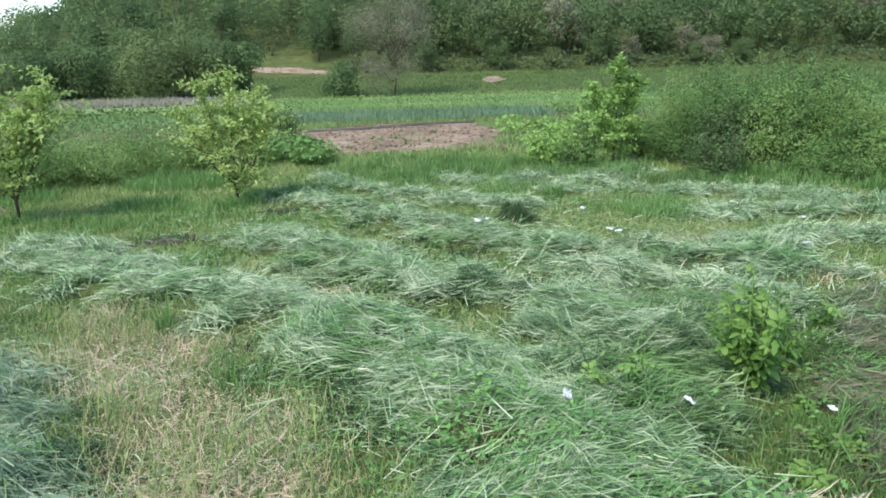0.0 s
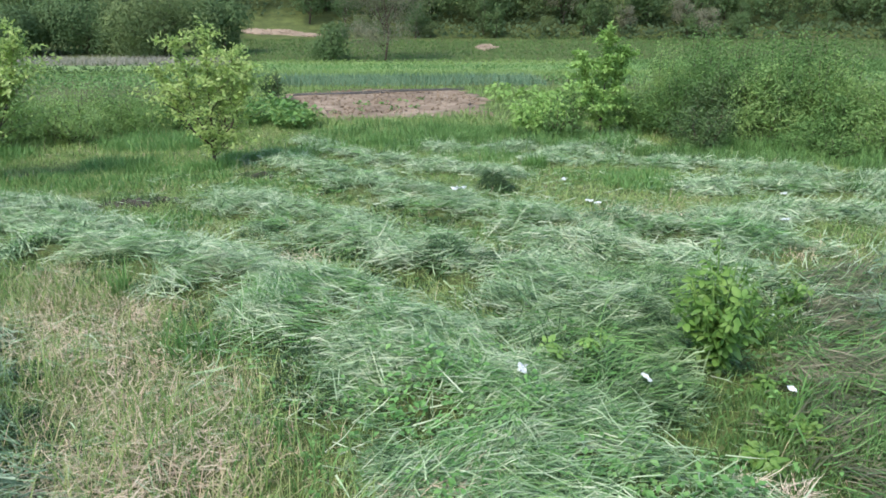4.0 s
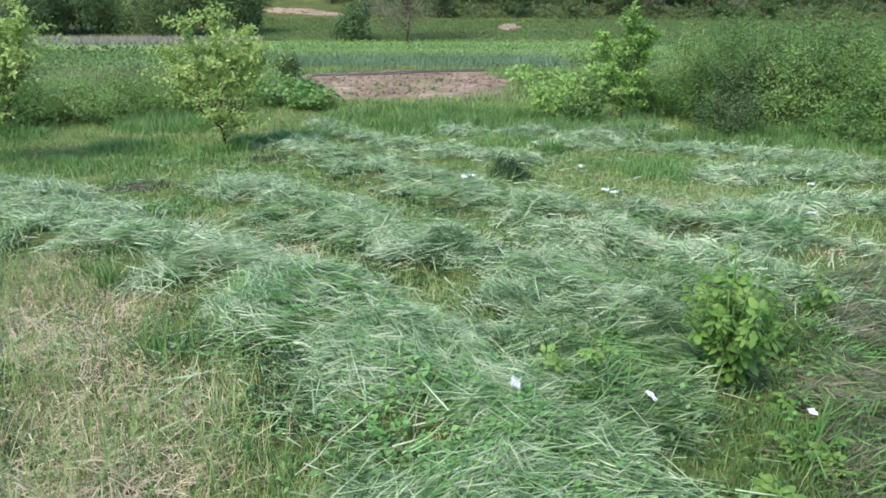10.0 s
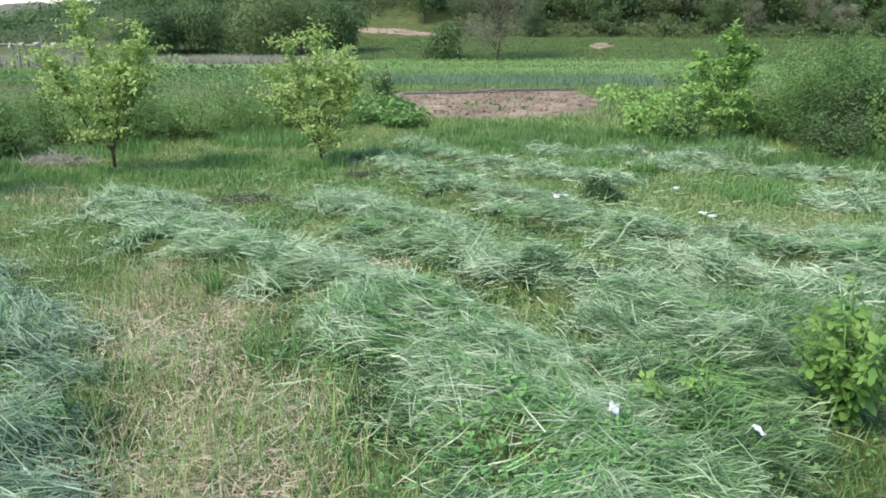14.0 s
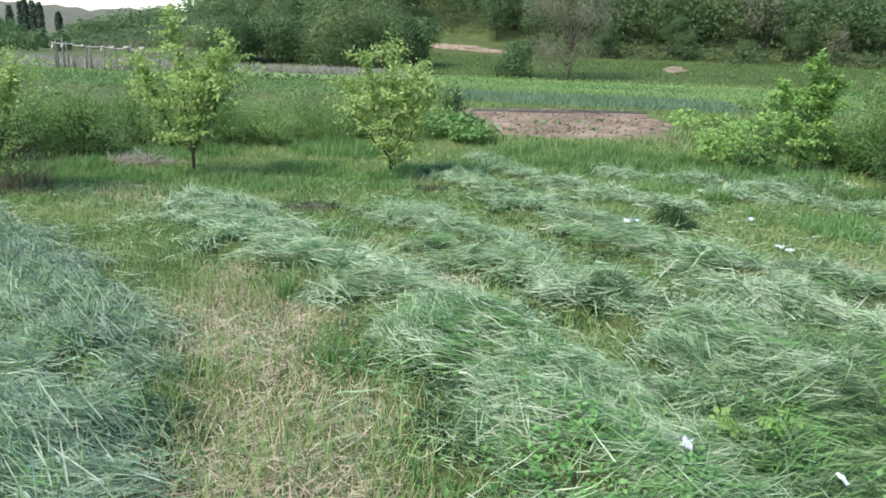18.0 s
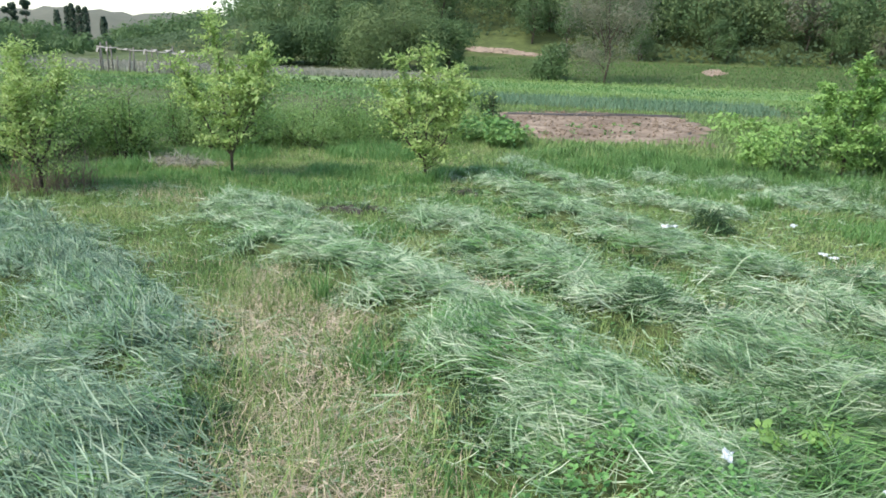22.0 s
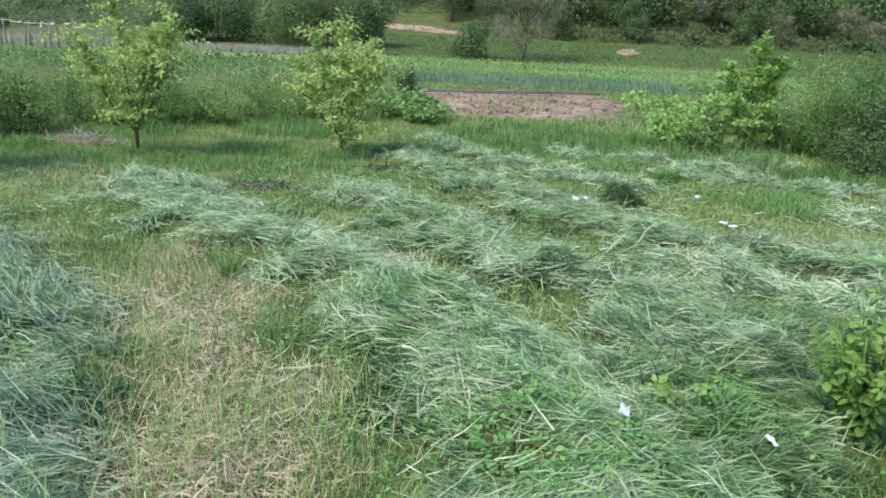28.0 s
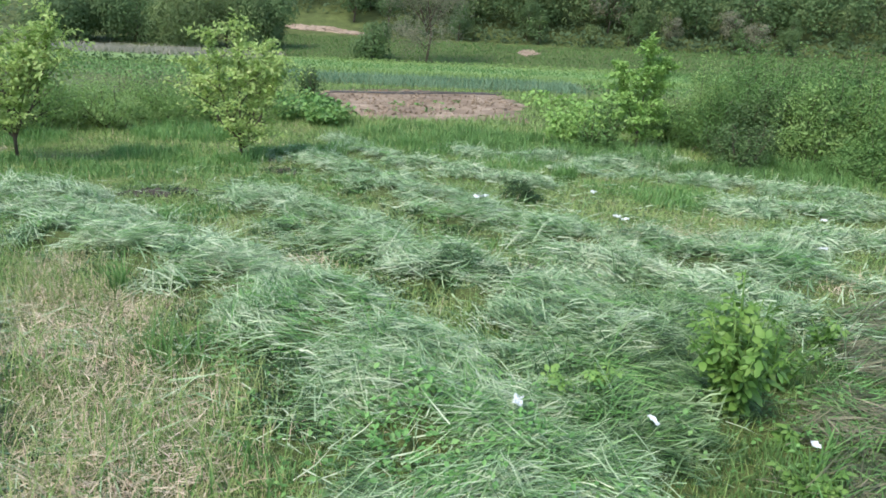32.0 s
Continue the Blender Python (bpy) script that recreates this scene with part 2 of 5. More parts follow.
# ---- mesh helpers ----
def tri_mesh(name, v, f, mats):
    """A mesh of triangles from arrays."""
    me = bpy.data.meshes.new(name)
    v, f = np.asarray(v, np.float32), np.asarray(f, np.int32)
    me.vertices.add(len(v))
    me.vertices.foreach_set("co", v.ravel())
    me.loops.add(f.size)
    me.loops.foreach_set("vertex_index", f.ravel())
    me.polygons.add(len(f))
    me.polygons.foreach_set("loop_start", np.arange(0, f.size, 3, dtype=np.int32))
    me.update(calc_edges=True)
    me.validate()
    me.materials.append(mats)
    return me


def part(name, me, parent=None, label=""):
    ob = new(name, me)
    ob.parent = parent
    return tagged(ob, label=label)


def join(*vf):
    vs, fs, o = [], [], 0
    for v, f in vf:
        vs.append(np.asarray(v, float).reshape(-1, 3))
        fs.append(np.asarray(f, int).reshape(-1, 3) + o)
        o += len(vs[-1])
    return np.concatenate(vs), np.concatenate(fs)


def wob(x, y, k=1.0, s=0.0):
    """A smooth uneven field in about -1..1."""
    return (np.sin(k * 1.7 * x + k * 0.6 * y + s) * np.sin(k * 1.9 * y - k * 0.5 * x + 1.3 * s + 0.7)
            + 0.5 * np.sin(k * 4.1 * x - k * 2.3 * y + 2.1 * s) * np.sin(k * 3.7 * y + k * 1.1 * x + s)) / 1.5


# ---- lie of the land ----
CROP_DIR = (math.cos(radians(3)), math.sin(radians(3)))


def uv(x, y):
    """Along and across the crop rows."""
    dx, dy = x + 2, y - 31
    return dx * CROP_DIR[0] + dy * CROP_DIR[1], -dx * CROP_DIR[1] + dy * CROP_DIR[0]


def xy(u, v):
    return -2 + u * CROP_DIR[0] - v * CROP_DIR[1], 31 + u * CROP_DIR[1] + v * CROP_DIR[0]


def smooth(a, b, x):
    t = np.clip((x - a) / (b - a), 0, 1)
    return t * t * (3 - 2 * t)


def land(x, y):
    x, y = np.asarray(x, float), np.asarray(y, float)
    z = -0.063 * (13 - np.logaddexp(0, (13 - np.clip(y, -6, 200)) / 1.5) * 1.5)
    u, v = uv(x, y)
    rise = 0.1 * np.clip(v - 27, 0, 16) + 0.36 * np.clip(v - 43, 0, 95)
    left = smooth(-82, -36, u)
    z = z + rise * left * (1 + 0.05 * wob(x, y, 0.05)) + 0.03 * wob(x, y, 0.5) * smooth(30, 60, y)
    return z


# swaths of cut grass: a line, half its width and its height
SWATHS = [
    ([(-1.1, 1.3), (-1.33, 1.65), (-1.65, 2.0), (-2.0, 2.45), (-2.38, 3.0), (-2.95, 3.45), (-3.6, 4.0), (-4.4, 4.4)], 0.54, 0.12),
    ([(-4.3, 4.3), (-5.0, 4.75), (-5.8, 5.15), (-6.8, 5.8)], 0.8, 0.06),
    ([(-5.6, 3.1), (-4.9, 3.6), (-4.3, 3.3)], 0.3, 0.02),
    ([(0.3, 3.3), (0.1, 3.55), (-0.4, 4.1), (-1.0, 4.75), (-1.6, 5.2), (-2.3, 5.6), (-3.2, 6.3), (-4.8, 7.6)], 0.66, 0.21),
    ([(1.3, 4.2), (1.0, 4.85), (0.4, 5.4), (-0.4, 6.2), (-1.2, 7.0), (-2.4, 8.4)], 0.6, 0.18),
    ([(3.1, 6.3), (2.2, 6.8), (1.3, 7.1), (0.35, 7.9), (-0.5, 9.0), (-1.5, 10.4), (-3.0, 12.4)], 0.7, 0.18),
    ([(2.6, 5.0), (1.9, 5.6), (1.2, 6.2)], 0.5, 0.13),
    ([(0.9, 10.9), (0.0, 11.5), (-1.0, 12.2), (-2.2, 13.3), (-2.8, 14.6)], 0.55, 0.13),
    ([(1.9, 12.4), (2.6, 13.6), (3.5, 14.6)], 0.7, 0.12),
    ([(3.3, 12.3), (4.4, 12.0), (5.4, 11.5), (6.6, 10.4)], 0.65, 0.11),
    ([(3.6, 9.6), (4.6, 9.8), (5.5, 9.4)], 0.55, 0.09),
    ([(3.5, 4.0), (4.0, 4.7), (4.4, 5.5), (5.3, 6.2)], 0.55, 0.15),
    ([(3.3, 7.6), (4.3, 7.9), (5.2, 7.6)], 0.5, 0.08),
    ([(-0.4, 14.2), (0.6, 13.6), (1.4, 14.2)], 0.5, 0.1),
    ([(1.3, 3.2), (1.35, 3.8), (1.6, 4.3), (1.9, 4.8)], 0.52, 0.12),
    ([(0.95, 2.25), (0.7, 2.85), (0.3, 3.35)], 0.68, 0.09),
    ([(2.3, 2.5), (2.5, 3.3), (2.8, 4.2), (3.3, 5.0)], 0.62, 0.05),
]


def swath_reach(x, y, line, half):
    """How far inside a swath: 1 on its line, 0 at its edge."""
    best = np.full(np.shape(x), 1e9)
    for (ax, ay), (bx, by) in zip(line, line[1:]):
        ex, ey = bx - ax, by - ay
        t = np.clip(((x - ax) * ex + (y - ay) * ey) / (ex * ex + ey * ey), 0, 1)
        best = np.minimum(best, np.hypot(x - ax - t * ex, y - ay - t * ey))
    w = half * 0.86 * (1 + 0.42 * wob(x, y, 1.6, 2.0) + 0.3 * wob(x, y, 4.3, 0.3) + 0.1 * wob(x, y, 9.0, 1.1))
    return np.clip(1 - best / w, 0, 1)


def hay(x, y):
    h = np.zeros(np.shape(x))
    for line, half, high in SWATHS:
        r = swath_reach(x, y, line, half)
        h = np.maximum(h, high * (1 - (1 - r) ** 3) * (0.55 + 0.42 * wob(x, y, 2.6, 0.4) + 0.42 * wob(x, y, 5.2, 1.4)) * 1.3)
    return np.maximum(h, 0)


def ground_z(x, y):
    return land(x, y) + 0.5 * hay(x, y) + 0.015 * wob(x, y, 2.4) * (np.abs(x) < 40)


def steps(lo, hi, d, out, grow):
    mid = list(np.arange(lo, hi + d / 2, d))
    a, s = mid[-1], d
    while a < out:
        s *= grow
        a += s
        mid.append(a)
    a, s = mid[0], d
    while a > -out:
        s *= grow
        a -= s
        mid.insert(0, a)
    return np.array(mid)


gx, gy = np.meshgrid(steps(-9, 9, 0.15, 2600, 1.1), steps(0, 16, 0.15, 2600, 1.06))
gv = np.stack([gx, gy, ground_z(gx, gy)], -1).reshape(-1, 3)
nx = gx.shape[1]
i = (np.arange(gx.shape[0] - 1)[:, None] * nx + np.arange(nx - 1)[None]).ravel()
gf = np.concatenate([np.stack([i, i + 1, i + nx + 1], 1), np.stack([i, i + nx + 1, i + nx], 1)])
me = tri_mesh("ground", gv, gf, M_GROUND)
me.polygons.foreach_set("use_smooth", np.ones(len(gf), bool))
tagged(new("ground", me), "mown grassy meadow sloping gently to a flat valley floor", "ground", kind="structure")


nr = 90
rv, rf = [], []
for k in range(nr):
    a = radians(-75 + 62 * k / (nr - 1))
    top = 25 + 13 * smooth(0, 45, k) + 2.2 * math.sin(k * 0.5) + 1.2 * math.sin(k * 1.3)
    for d, h in ((820, -2), (900, top * 0.45), (1000, top * 0.85), (1090, top), (1300, top * 0.6)):
        rv.append((d * math.sin(a), d * math.cos(a), h - 0.8 + 1.5 * math.sin(k * 2.7 + d)))
for k in range(nr - 1):
    for j in range(4):
        q = k * 5 + j
        rf += [(q, q + 5, q + 6), (q, q + 6, q + 1)]
me = tri_mesh("backdrop_ridge", rv, rf, M_RIDGE)
me.polygons.foreach_set("use_smooth", np.ones(len(rf), bool))
tagged(new("backdrop_ridge", me), "far grey-green grassy ridge beyond the plain", "ridge", kind="structure")


# ---- grass ----
def blades(p, az, pitch, curl, length, width, k=2, rest=False):
    """Tapered, bending blades: root, heading, angle above the ground, loss of that angle to the tip."""
    n = len(p)
    side = np.stack([-np.sin(az), np.cos(az), np.zeros(n)], 1)
    tw = rng.uniform(-0.6, 0.6, n)
    side = side * np.cos(tw)[:, None]
    side[:, 2] = np.sin(tw)
    c, rows = p.copy(), []
    for j in range(k + 1):
        s = j / k
        if j < k:
            w = (width * (1 - 0.45 * s) / 2)[:, None]
            rows += [c - side * w, c + side * w]
        else:
            rows.append(c)
        a = pitch - curl * (s + 0.5 / k)
        c = c + (length / k)[:, None] * np.stack([np.cos(a) * np.cos(az), np.cos(a) * np.sin(az), np.sin(a)], 1)
    v = np.stack(rows, 1)
    if rest:
        v[:, :, 2] = np.maximum(v[:, :, 2], ground_z(v[:, :, 0], v[:, :, 1]) + 0.004)
    m = 2 * k + 1
    f = []
    for j in range(k - 1):
        f += [(2 * j, 2 * j + 1, 2 * j + 3), (2 * j, 2 * j + 3, 2 * j + 2)]
    f.append((2 * k - 2, 2 * k - 1, 2 * k))
    f = (np.arange(n) * m)[:, None, None] + np.array(f)[None]
    return v.reshape(-1, 3), f.reshape(-1, 3)


def scatter(x0, x1, y0, y1, density):
    n = int((x1 - x0) * (y1 - y0) * density)
    return rng.uniform(x0, x1, n), rng.uniform(y0, y1, n)


def grass_stuff(name, vf, mat, label, category="grass"):
    v, f = vf
    ob = new(name, tri_mesh(name, v, f, mat))
    return tagged(ob, label, category, kind="stuff")


# bands of the meadow by distance: y0, y1, x0, x1, blades a square metre, width factor
BANDS = [(1.2, 3.4, -5.4, 3.4, 0.9, 1.05), (3.4, 5.5, -7.0, 5.2, 0.75, 1.15), (5.5, 9.0, -9.3, 8.0, 0.36, 1.6), (9.0, 13.0, -10.5, 9.5, 0.2, 2.2), (13.0, 19.5, -9.5, 9.5, 0.13, 3.0)]


def dryness(x, y):
    """Where the stubble is bleached."""
    d = np.exp(-((x + 0.85 + 0.6 * (y - 2.4)) / 0.6) ** 2) * (y < 5.3) * (0.9 + 0.3 * wob(x, y, 2.0, 1))
    for cx, cy, rx, ry in ((2.4, 7.6, 0.9, 0.4), (3.2, 6.1, 0.6, 0.35), (-1.0, 5.5, 0.3, 0.35), (-5.9, 8.0, 0.8, 0.6), (0.85, 5.8, 0.35, 0.25), (-3.4, 2.6, 0.4, 0.5), (-0.36, 8.5, 0.35, 0.3), (-8.2, 10.8, 0.6, 0.5)):
        d = np.maximum(d, 0.85 * np.exp(-((x - cx) / rx) ** 2 - ((y - cy) / ry) ** 2))
    return np.clip(d + 0.18 * wob(x, y, 1.1, 3.0), 0, 1)


sv, dv = [], []
for y0, y1, x0, x1, dens, wide in BANDS:
    x, y = scatter(x0, x1, y0, y1, 4600 * dens)
    keep = rng.random(len(x)) > np.clip(hay(x, y) / 0.09, 0, 0.8)
    x, y = x[keep], y[keep]
    thin = rng.random(len(x)) > 0.85 * np.exp(-((x - 2.8) / 1.0) ** 2 - ((y - 3.2) / 1.0) ** 2) + 0.7 * np.exp(-((x - 1.55) / 0.45) ** 2 - ((y - 2.75) / 0.6) ** 2)
    x, y = x[thin], y[thin]
    dry = rng.random(len(x)) < np.clip(dryness(x, y) * 1.0, 0, 0.62)
    for mask, store in ((~dry, sv), (dry, dv)):
        a, b = x[mask], y[mask]
        n = len(a)
        p = np.stack([a, b, ground_z(a, b)], 1)
        tall = 0.045 + 0.022 * wob(a, b, 0.9, 5.0) + rng.gamma(2.0, 0.016, n)
        tall = tall * (1.0 + 0.6 * smooth(8, 15, b)) * (1.25 if store is dv else 1.0)
        store.append(blades(p, rng.uniform(0, 6.283, n), np.where(rng.random(n) < 0.3, rng.uniform(-0.05, 0.4, n), rng.uniform(0.6, 1.5, n)), rng.uniform(0, 1.2, n), tall * np.where(rng.random(n) < 0.08, 1.9, 1.0), rng.uniform(0.003, 0.0055, n) * wide * (0.75 if store is dv else 1.0) * (1.3 if y0 > 8 else 1.0), 1 if y0 > 8 else 2))
grass_stuff("stubble_grass", join(*sv), M_STUB, "short green meadow stubble between the mown swaths")
grass_stuff("dry_stubble", join(*dv), M_DRY, "bleached tan stubble and dry straw in the mown meadow")

x, y = scatter(-4.5, 4.0, 1.5, 8.5, 2100)
ok = rng.random(len(x)) < np.clip(dryness(x, y) - 0.25, 0, 1) * (1 - np.clip(hay(x, y) / 0.05, 0, 1))
x, y = x[ok], y[ok]
n = len(x)
straw = blades(np.stack([x, y, ground_z(x, y) + rng.uniform(0.005, 0.05, n)], 1), rng.uniform(0, 6.283, n), rng.normal(0.1, 0.2, n), rng.normal(0.1, 0.3, n), rng.uniform(0.03, 0.15, n), rng.uniform(0.002, 0.005, n) * (0.7 + 0.12 * y), 2, True)
grass_stuff("straw_litter", straw, M_STRAW, "bleached tan and pinkish straw lying on dry stubble", "straw")

swath_roots = []
for si, (line, half, high) in enumerate(SWATHS):
    xs, ys = [q[0] for q in line], [q[1] for q in line]
    near = min(ys)
    parts_hay, parts_fresh = [], []
    for y0, y1, x0, x1, dens, wide in BANDS:
        lo, hi = max(y0, min(ys) - half * 1.3), min(y1, max(ys) + half * 1.3)
        if hi <= lo:
            continue
        x, y = scatter(min(xs) - half * 1.3, max(xs) + half * 1.3, lo, hi, 820 * dens)
        r = swath_reach(x, y, line, half)
        keep = rng.random(len(x)) < np.clip(0.1 + r * 2.2, 0, 1) * (r > 0) * np.clip(0.5 + 1.35 * wob(x, y, 2.3, 6), 0.03, 1) * (0.8 if si == len(SWATHS) - 1 else 0.9)
        x, y = x[keep], y[keep]
        if not len(x):
            continue
        # wisps of ten blades that lie the same way
        m = 10
        az0 = -0.12 + 0.8 * wob(x, y, 1.7, 1.0 + len(line)) + rng.normal(0, 0.4, len(x)) + np.where(rng.random(len(x)) < 0.45, math.pi, 0)
        up0, lay = rng.normal(0.03, 0.16, len(x)), rng.random(len(x)) ** 0.8
        tone = rng.random(len(x)) < (0.26 if si == len(SWATHS) - 1 else 0.14 + 0.16 * (y < 3.9) * (x > -1)) + 0.3 * (wob(x, y, 1.3, 9) > 0.3)
        x, y = np.repeat(x, m) + rng.normal(0, 0.055, len(x) * m), np.repeat(y, m) + rng.normal(0, 0.055, len(y) * m)
        n = len(x)
        r = swath_reach(x, y, line, half)
        az = np.repeat(az0, m) + rng.normal(0, 0.28, n)
        L = rng.uniform(0.07, 0.24, n) * (1 + 0.12 * wide)
        x, y = x - np.cos(az) * L * 0.5, y - np.sin(az) * L * 0.5
        z = ground_z(x, y) + 0.006 + np.repeat(lay, m) * (0.03 + high * 0.6 * np.sqrt(r)) + rng.uniform(0, 0.03, n)
        p = np.stack([x, y, z], 1)
        up = np.repeat(up0, m) + rng.normal(0, 0.14, n) + (rng.random(n) < 0.06) * rng.uniform(0.2, 0.9, n)
        fresh = np.repeat(tone, m)
        for mask, store in ((~fresh, parts_hay), (fresh, parts_fresh)):
            k = int(mask.sum())
            if k:
                store.append(blades(p[mask], az[mask], up[mask], rng.normal(0.15, 0.36, k), L[mask], rng.uniform(0.0028, 0.0068, k) * wide, 2, True))
    v1, f1 = join(*parts_hay)
    bed = grass_stuff("hay_swath", (v1, f1), M_THATCH if si == len(SWATHS) - 1 else M_TANGLE if si == 14 else M_HAYBLUE if si in (0, 1, 2, 11) else M_HAY,
                      "dull grey-brown thatch of dead grass" if si == len(SWATHS) - 1 else "dark green tangle of long grass beside a leafy weed" if si == 14 else "blue-green wilting swath of freshly cut long grass" if si in (0, 1, 2, 11) else "pale green swath of freshly cut long grass on stubble", "cut grass")
    v1, f1 = join(*parts_fresh)
    part("fresh_growth", tri_mesh("fresh_growth", v1, f1, M_FRESH), bed, "brighter green freshly cut blades")
    swath_roots.append(bed)

# strands strewn over the stubble between the swaths
for x0, x1, y0, y1, dens, wide in ((-3.0, 2.6, 2.0, 4.6, 110, 1.4), (-7.5, 5.5, 4.6, 8.5, 55, 2.0), (-4.5, 7.0, 8.5, 13.5, 26, 3.0), (-7.0, -3.0, 2.2, 4.6, 60, 1.5)):
    x, y = scatter(x0, x1, y0, y1, dens)
    ok = rng.random(len(x)) < np.clip(0.55 + 0.9 * wob(x, y, 1.9, 3.3), 0.04, 1) * (1 - 0.65 * np.clip(dryness(x, y), 0, 1)) * ((x < 1.6) | (y > 4))
    x, y = np.repeat(x[ok], 4), np.repeat(y[ok], 4)
    n = len(x)
    x, y = x + rng.normal(0, 0.07, n), y + rng.normal(0, 0.05, n)
    az = 0.1 + 1.3 * wob(x, y, 1.7, 2.0) + rng.normal(0, 0.6, n)
    v = blades(np.stack([x, y, ground_z(x, y) + rng.uniform(0.02, 0.075, n)], 1), az, rng.normal(0.05, 0.16, n), rng.normal(0.12, 0.36, n), rng.uniform(0.08, 0.28, n), rng.uniform(0.002, 0.006, n) * wide, 2, True)
    grass_stuff("strewn_grass", v, M_HAY, "cut grass strands strewn over green stubble", "cut grass")


def wisp_mesh(name, n, wide, mat, k=2):
    """A lock of cut grass: strands side by side that arch over one way, and a few strays."""
    across = rng.normal(0, 0.1, n)
    p = np.stack([rng.normal(0, 0.1, n), across, rng.random(n) * 0.07 * np.exp(-(across / 0.13) ** 2)], 1)
    az = rng.normal(0, 0.22, n) + across * rng.uniform(-4.0, 4.0) + np.where(rng.random(n) < 0.14, rng.uniform(-1.8, 1.8, n), 0) + np.where(rng.random(n) < 0.4, math.pi, 0)
    L = rng.gamma(5.0, 0.025, n) + 0.03
    p[:, 0] -= 0.5 * L * np.cos(az)
    p[:, 1] -= 0.5 * L * np.sin(az)
    v, f = blades(p, az, rng.normal(0.12, 0.16, n) + (rng.random(n) < 0.06) * rng.uniform(0.2, 0.8, n), rng.normal(0.3, 0.4, n), L, rng.uniform(0.003, 0.0072, n) * wide, k)
    v[:, 2] = np.maximum(v[:, 2], -0.01)
    return tri_mesh(name, v, f, mat)


WISPS = {}
for mat in (M_WISP, M_WISPBLUE, M_TANGLE):
    WISPS[mat.name] = [[wisp_mesh("wisp", n, w, mat, k) for _ in range(9)] for n, w, k in ((90, 1.0, 3), (70, 1.35, 2), (52, 1.9, 2))]


def wisps(root, line, half, high, mat, cap):
    xs, ys = [q[0] for q in line], [q[1] for q in line]
    count = 0
    for _ in range(4000):
        x, y = rng.uniform(min(xs) - half, max(xs) + half), rng.uniform(min(ys) - half, max(ys) + half)
        a = np.array(x), np.array(y)
        r = float(swath_reach(*a, line, half))
        if count >= cap or r < 0.08 or rng.random() > (0.32 if y > 6 else 0.5) * (0.5 + 1.1 * float(wob(*a, 2.3, 6))):
            continue
        count += 1
        ob = part("wisp", WISPS[mat.name][0 if y < 4.6 else 1 if y < 8 else 2][int(rng.integers(0, 9))], root)
        turn = -0.12 + 0.8 * float(wob(*a, 1.7, 1.0 + len(line))) + rng.normal() * 0.4 + rng.choice([0.0, math.pi])
        lift = float(ground_z(*a)) + high * 0.55 * math.sqrt(r) * rng.random()
        ob.matrix_basis = Matrix.LocRotScale(Vector((x, y, lift)), Euler((rng.normal() * 0.12, rng.normal() * 0.1, turn)), Vector((1, 1, rng.uniform(0.7, 1.8))) * rng.uniform(0.7, 1.15) * (0.72 if y < 3.2 and x > -0.3 else 1.0))


def tall_grass(name, cx, cy, rx, ry, n, h, mat, label, wide=1.0, lean=0.0):
    a, r = rng.uniform(0, 6.283, n), np.sqrt(rng.random(n))
    x, y = cx + rx * r * np.cos(a), cy + ry * r * np.sin(a)
    p = np.stack([x, y, ground_z(x, y)], 1)
    k = rng.uniform(0.35, 1.0, n) * h * np.clip(0.75 + 0.5 * wob(x, y, 1.6, 2) + 0.25 * wob(x, y, 4.1, 1), 0.25, 1.3)
    v = blades(p, rng.uniform(0, 6.283, n) * (1 - lean) + 2.6 * lean, rng.uniform(1.0, 1.55, n) - lean * 0.5, rng.uniform(0.9, 2.4, n) if mat is M_TUFTSHADE else rng.uniform(0.1, 1.0, n), k, rng.uniform(0.005, 0.009, n) * wide, 3)
    return grass_stuff(name, v, mat, label)


for si, (line, half, high) in enumerate(SWATHS):
    wisps(swath_roots[si], line, half, high, M_WISPBLUE if si in (0, 1, 2, 11) else M_TANGLE if si == 14 else M_WISP, 0 if si == len(SWATHS) - 1 else 290 if si in (0, 3, 4, 5, 15) else 150 if si != 2 else 14)
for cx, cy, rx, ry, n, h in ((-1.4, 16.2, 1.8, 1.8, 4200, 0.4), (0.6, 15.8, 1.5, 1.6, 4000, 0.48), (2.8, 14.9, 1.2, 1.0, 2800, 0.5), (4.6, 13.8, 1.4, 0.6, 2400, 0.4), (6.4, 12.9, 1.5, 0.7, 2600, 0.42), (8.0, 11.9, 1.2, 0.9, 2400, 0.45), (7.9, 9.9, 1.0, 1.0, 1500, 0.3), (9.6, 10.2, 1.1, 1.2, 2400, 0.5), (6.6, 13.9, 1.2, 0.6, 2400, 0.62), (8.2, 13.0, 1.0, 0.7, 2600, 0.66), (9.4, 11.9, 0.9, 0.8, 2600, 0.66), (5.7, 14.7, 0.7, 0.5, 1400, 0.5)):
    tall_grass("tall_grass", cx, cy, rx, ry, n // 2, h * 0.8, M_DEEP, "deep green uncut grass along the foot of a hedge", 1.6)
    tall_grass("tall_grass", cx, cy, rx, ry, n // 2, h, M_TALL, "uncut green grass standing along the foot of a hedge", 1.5)
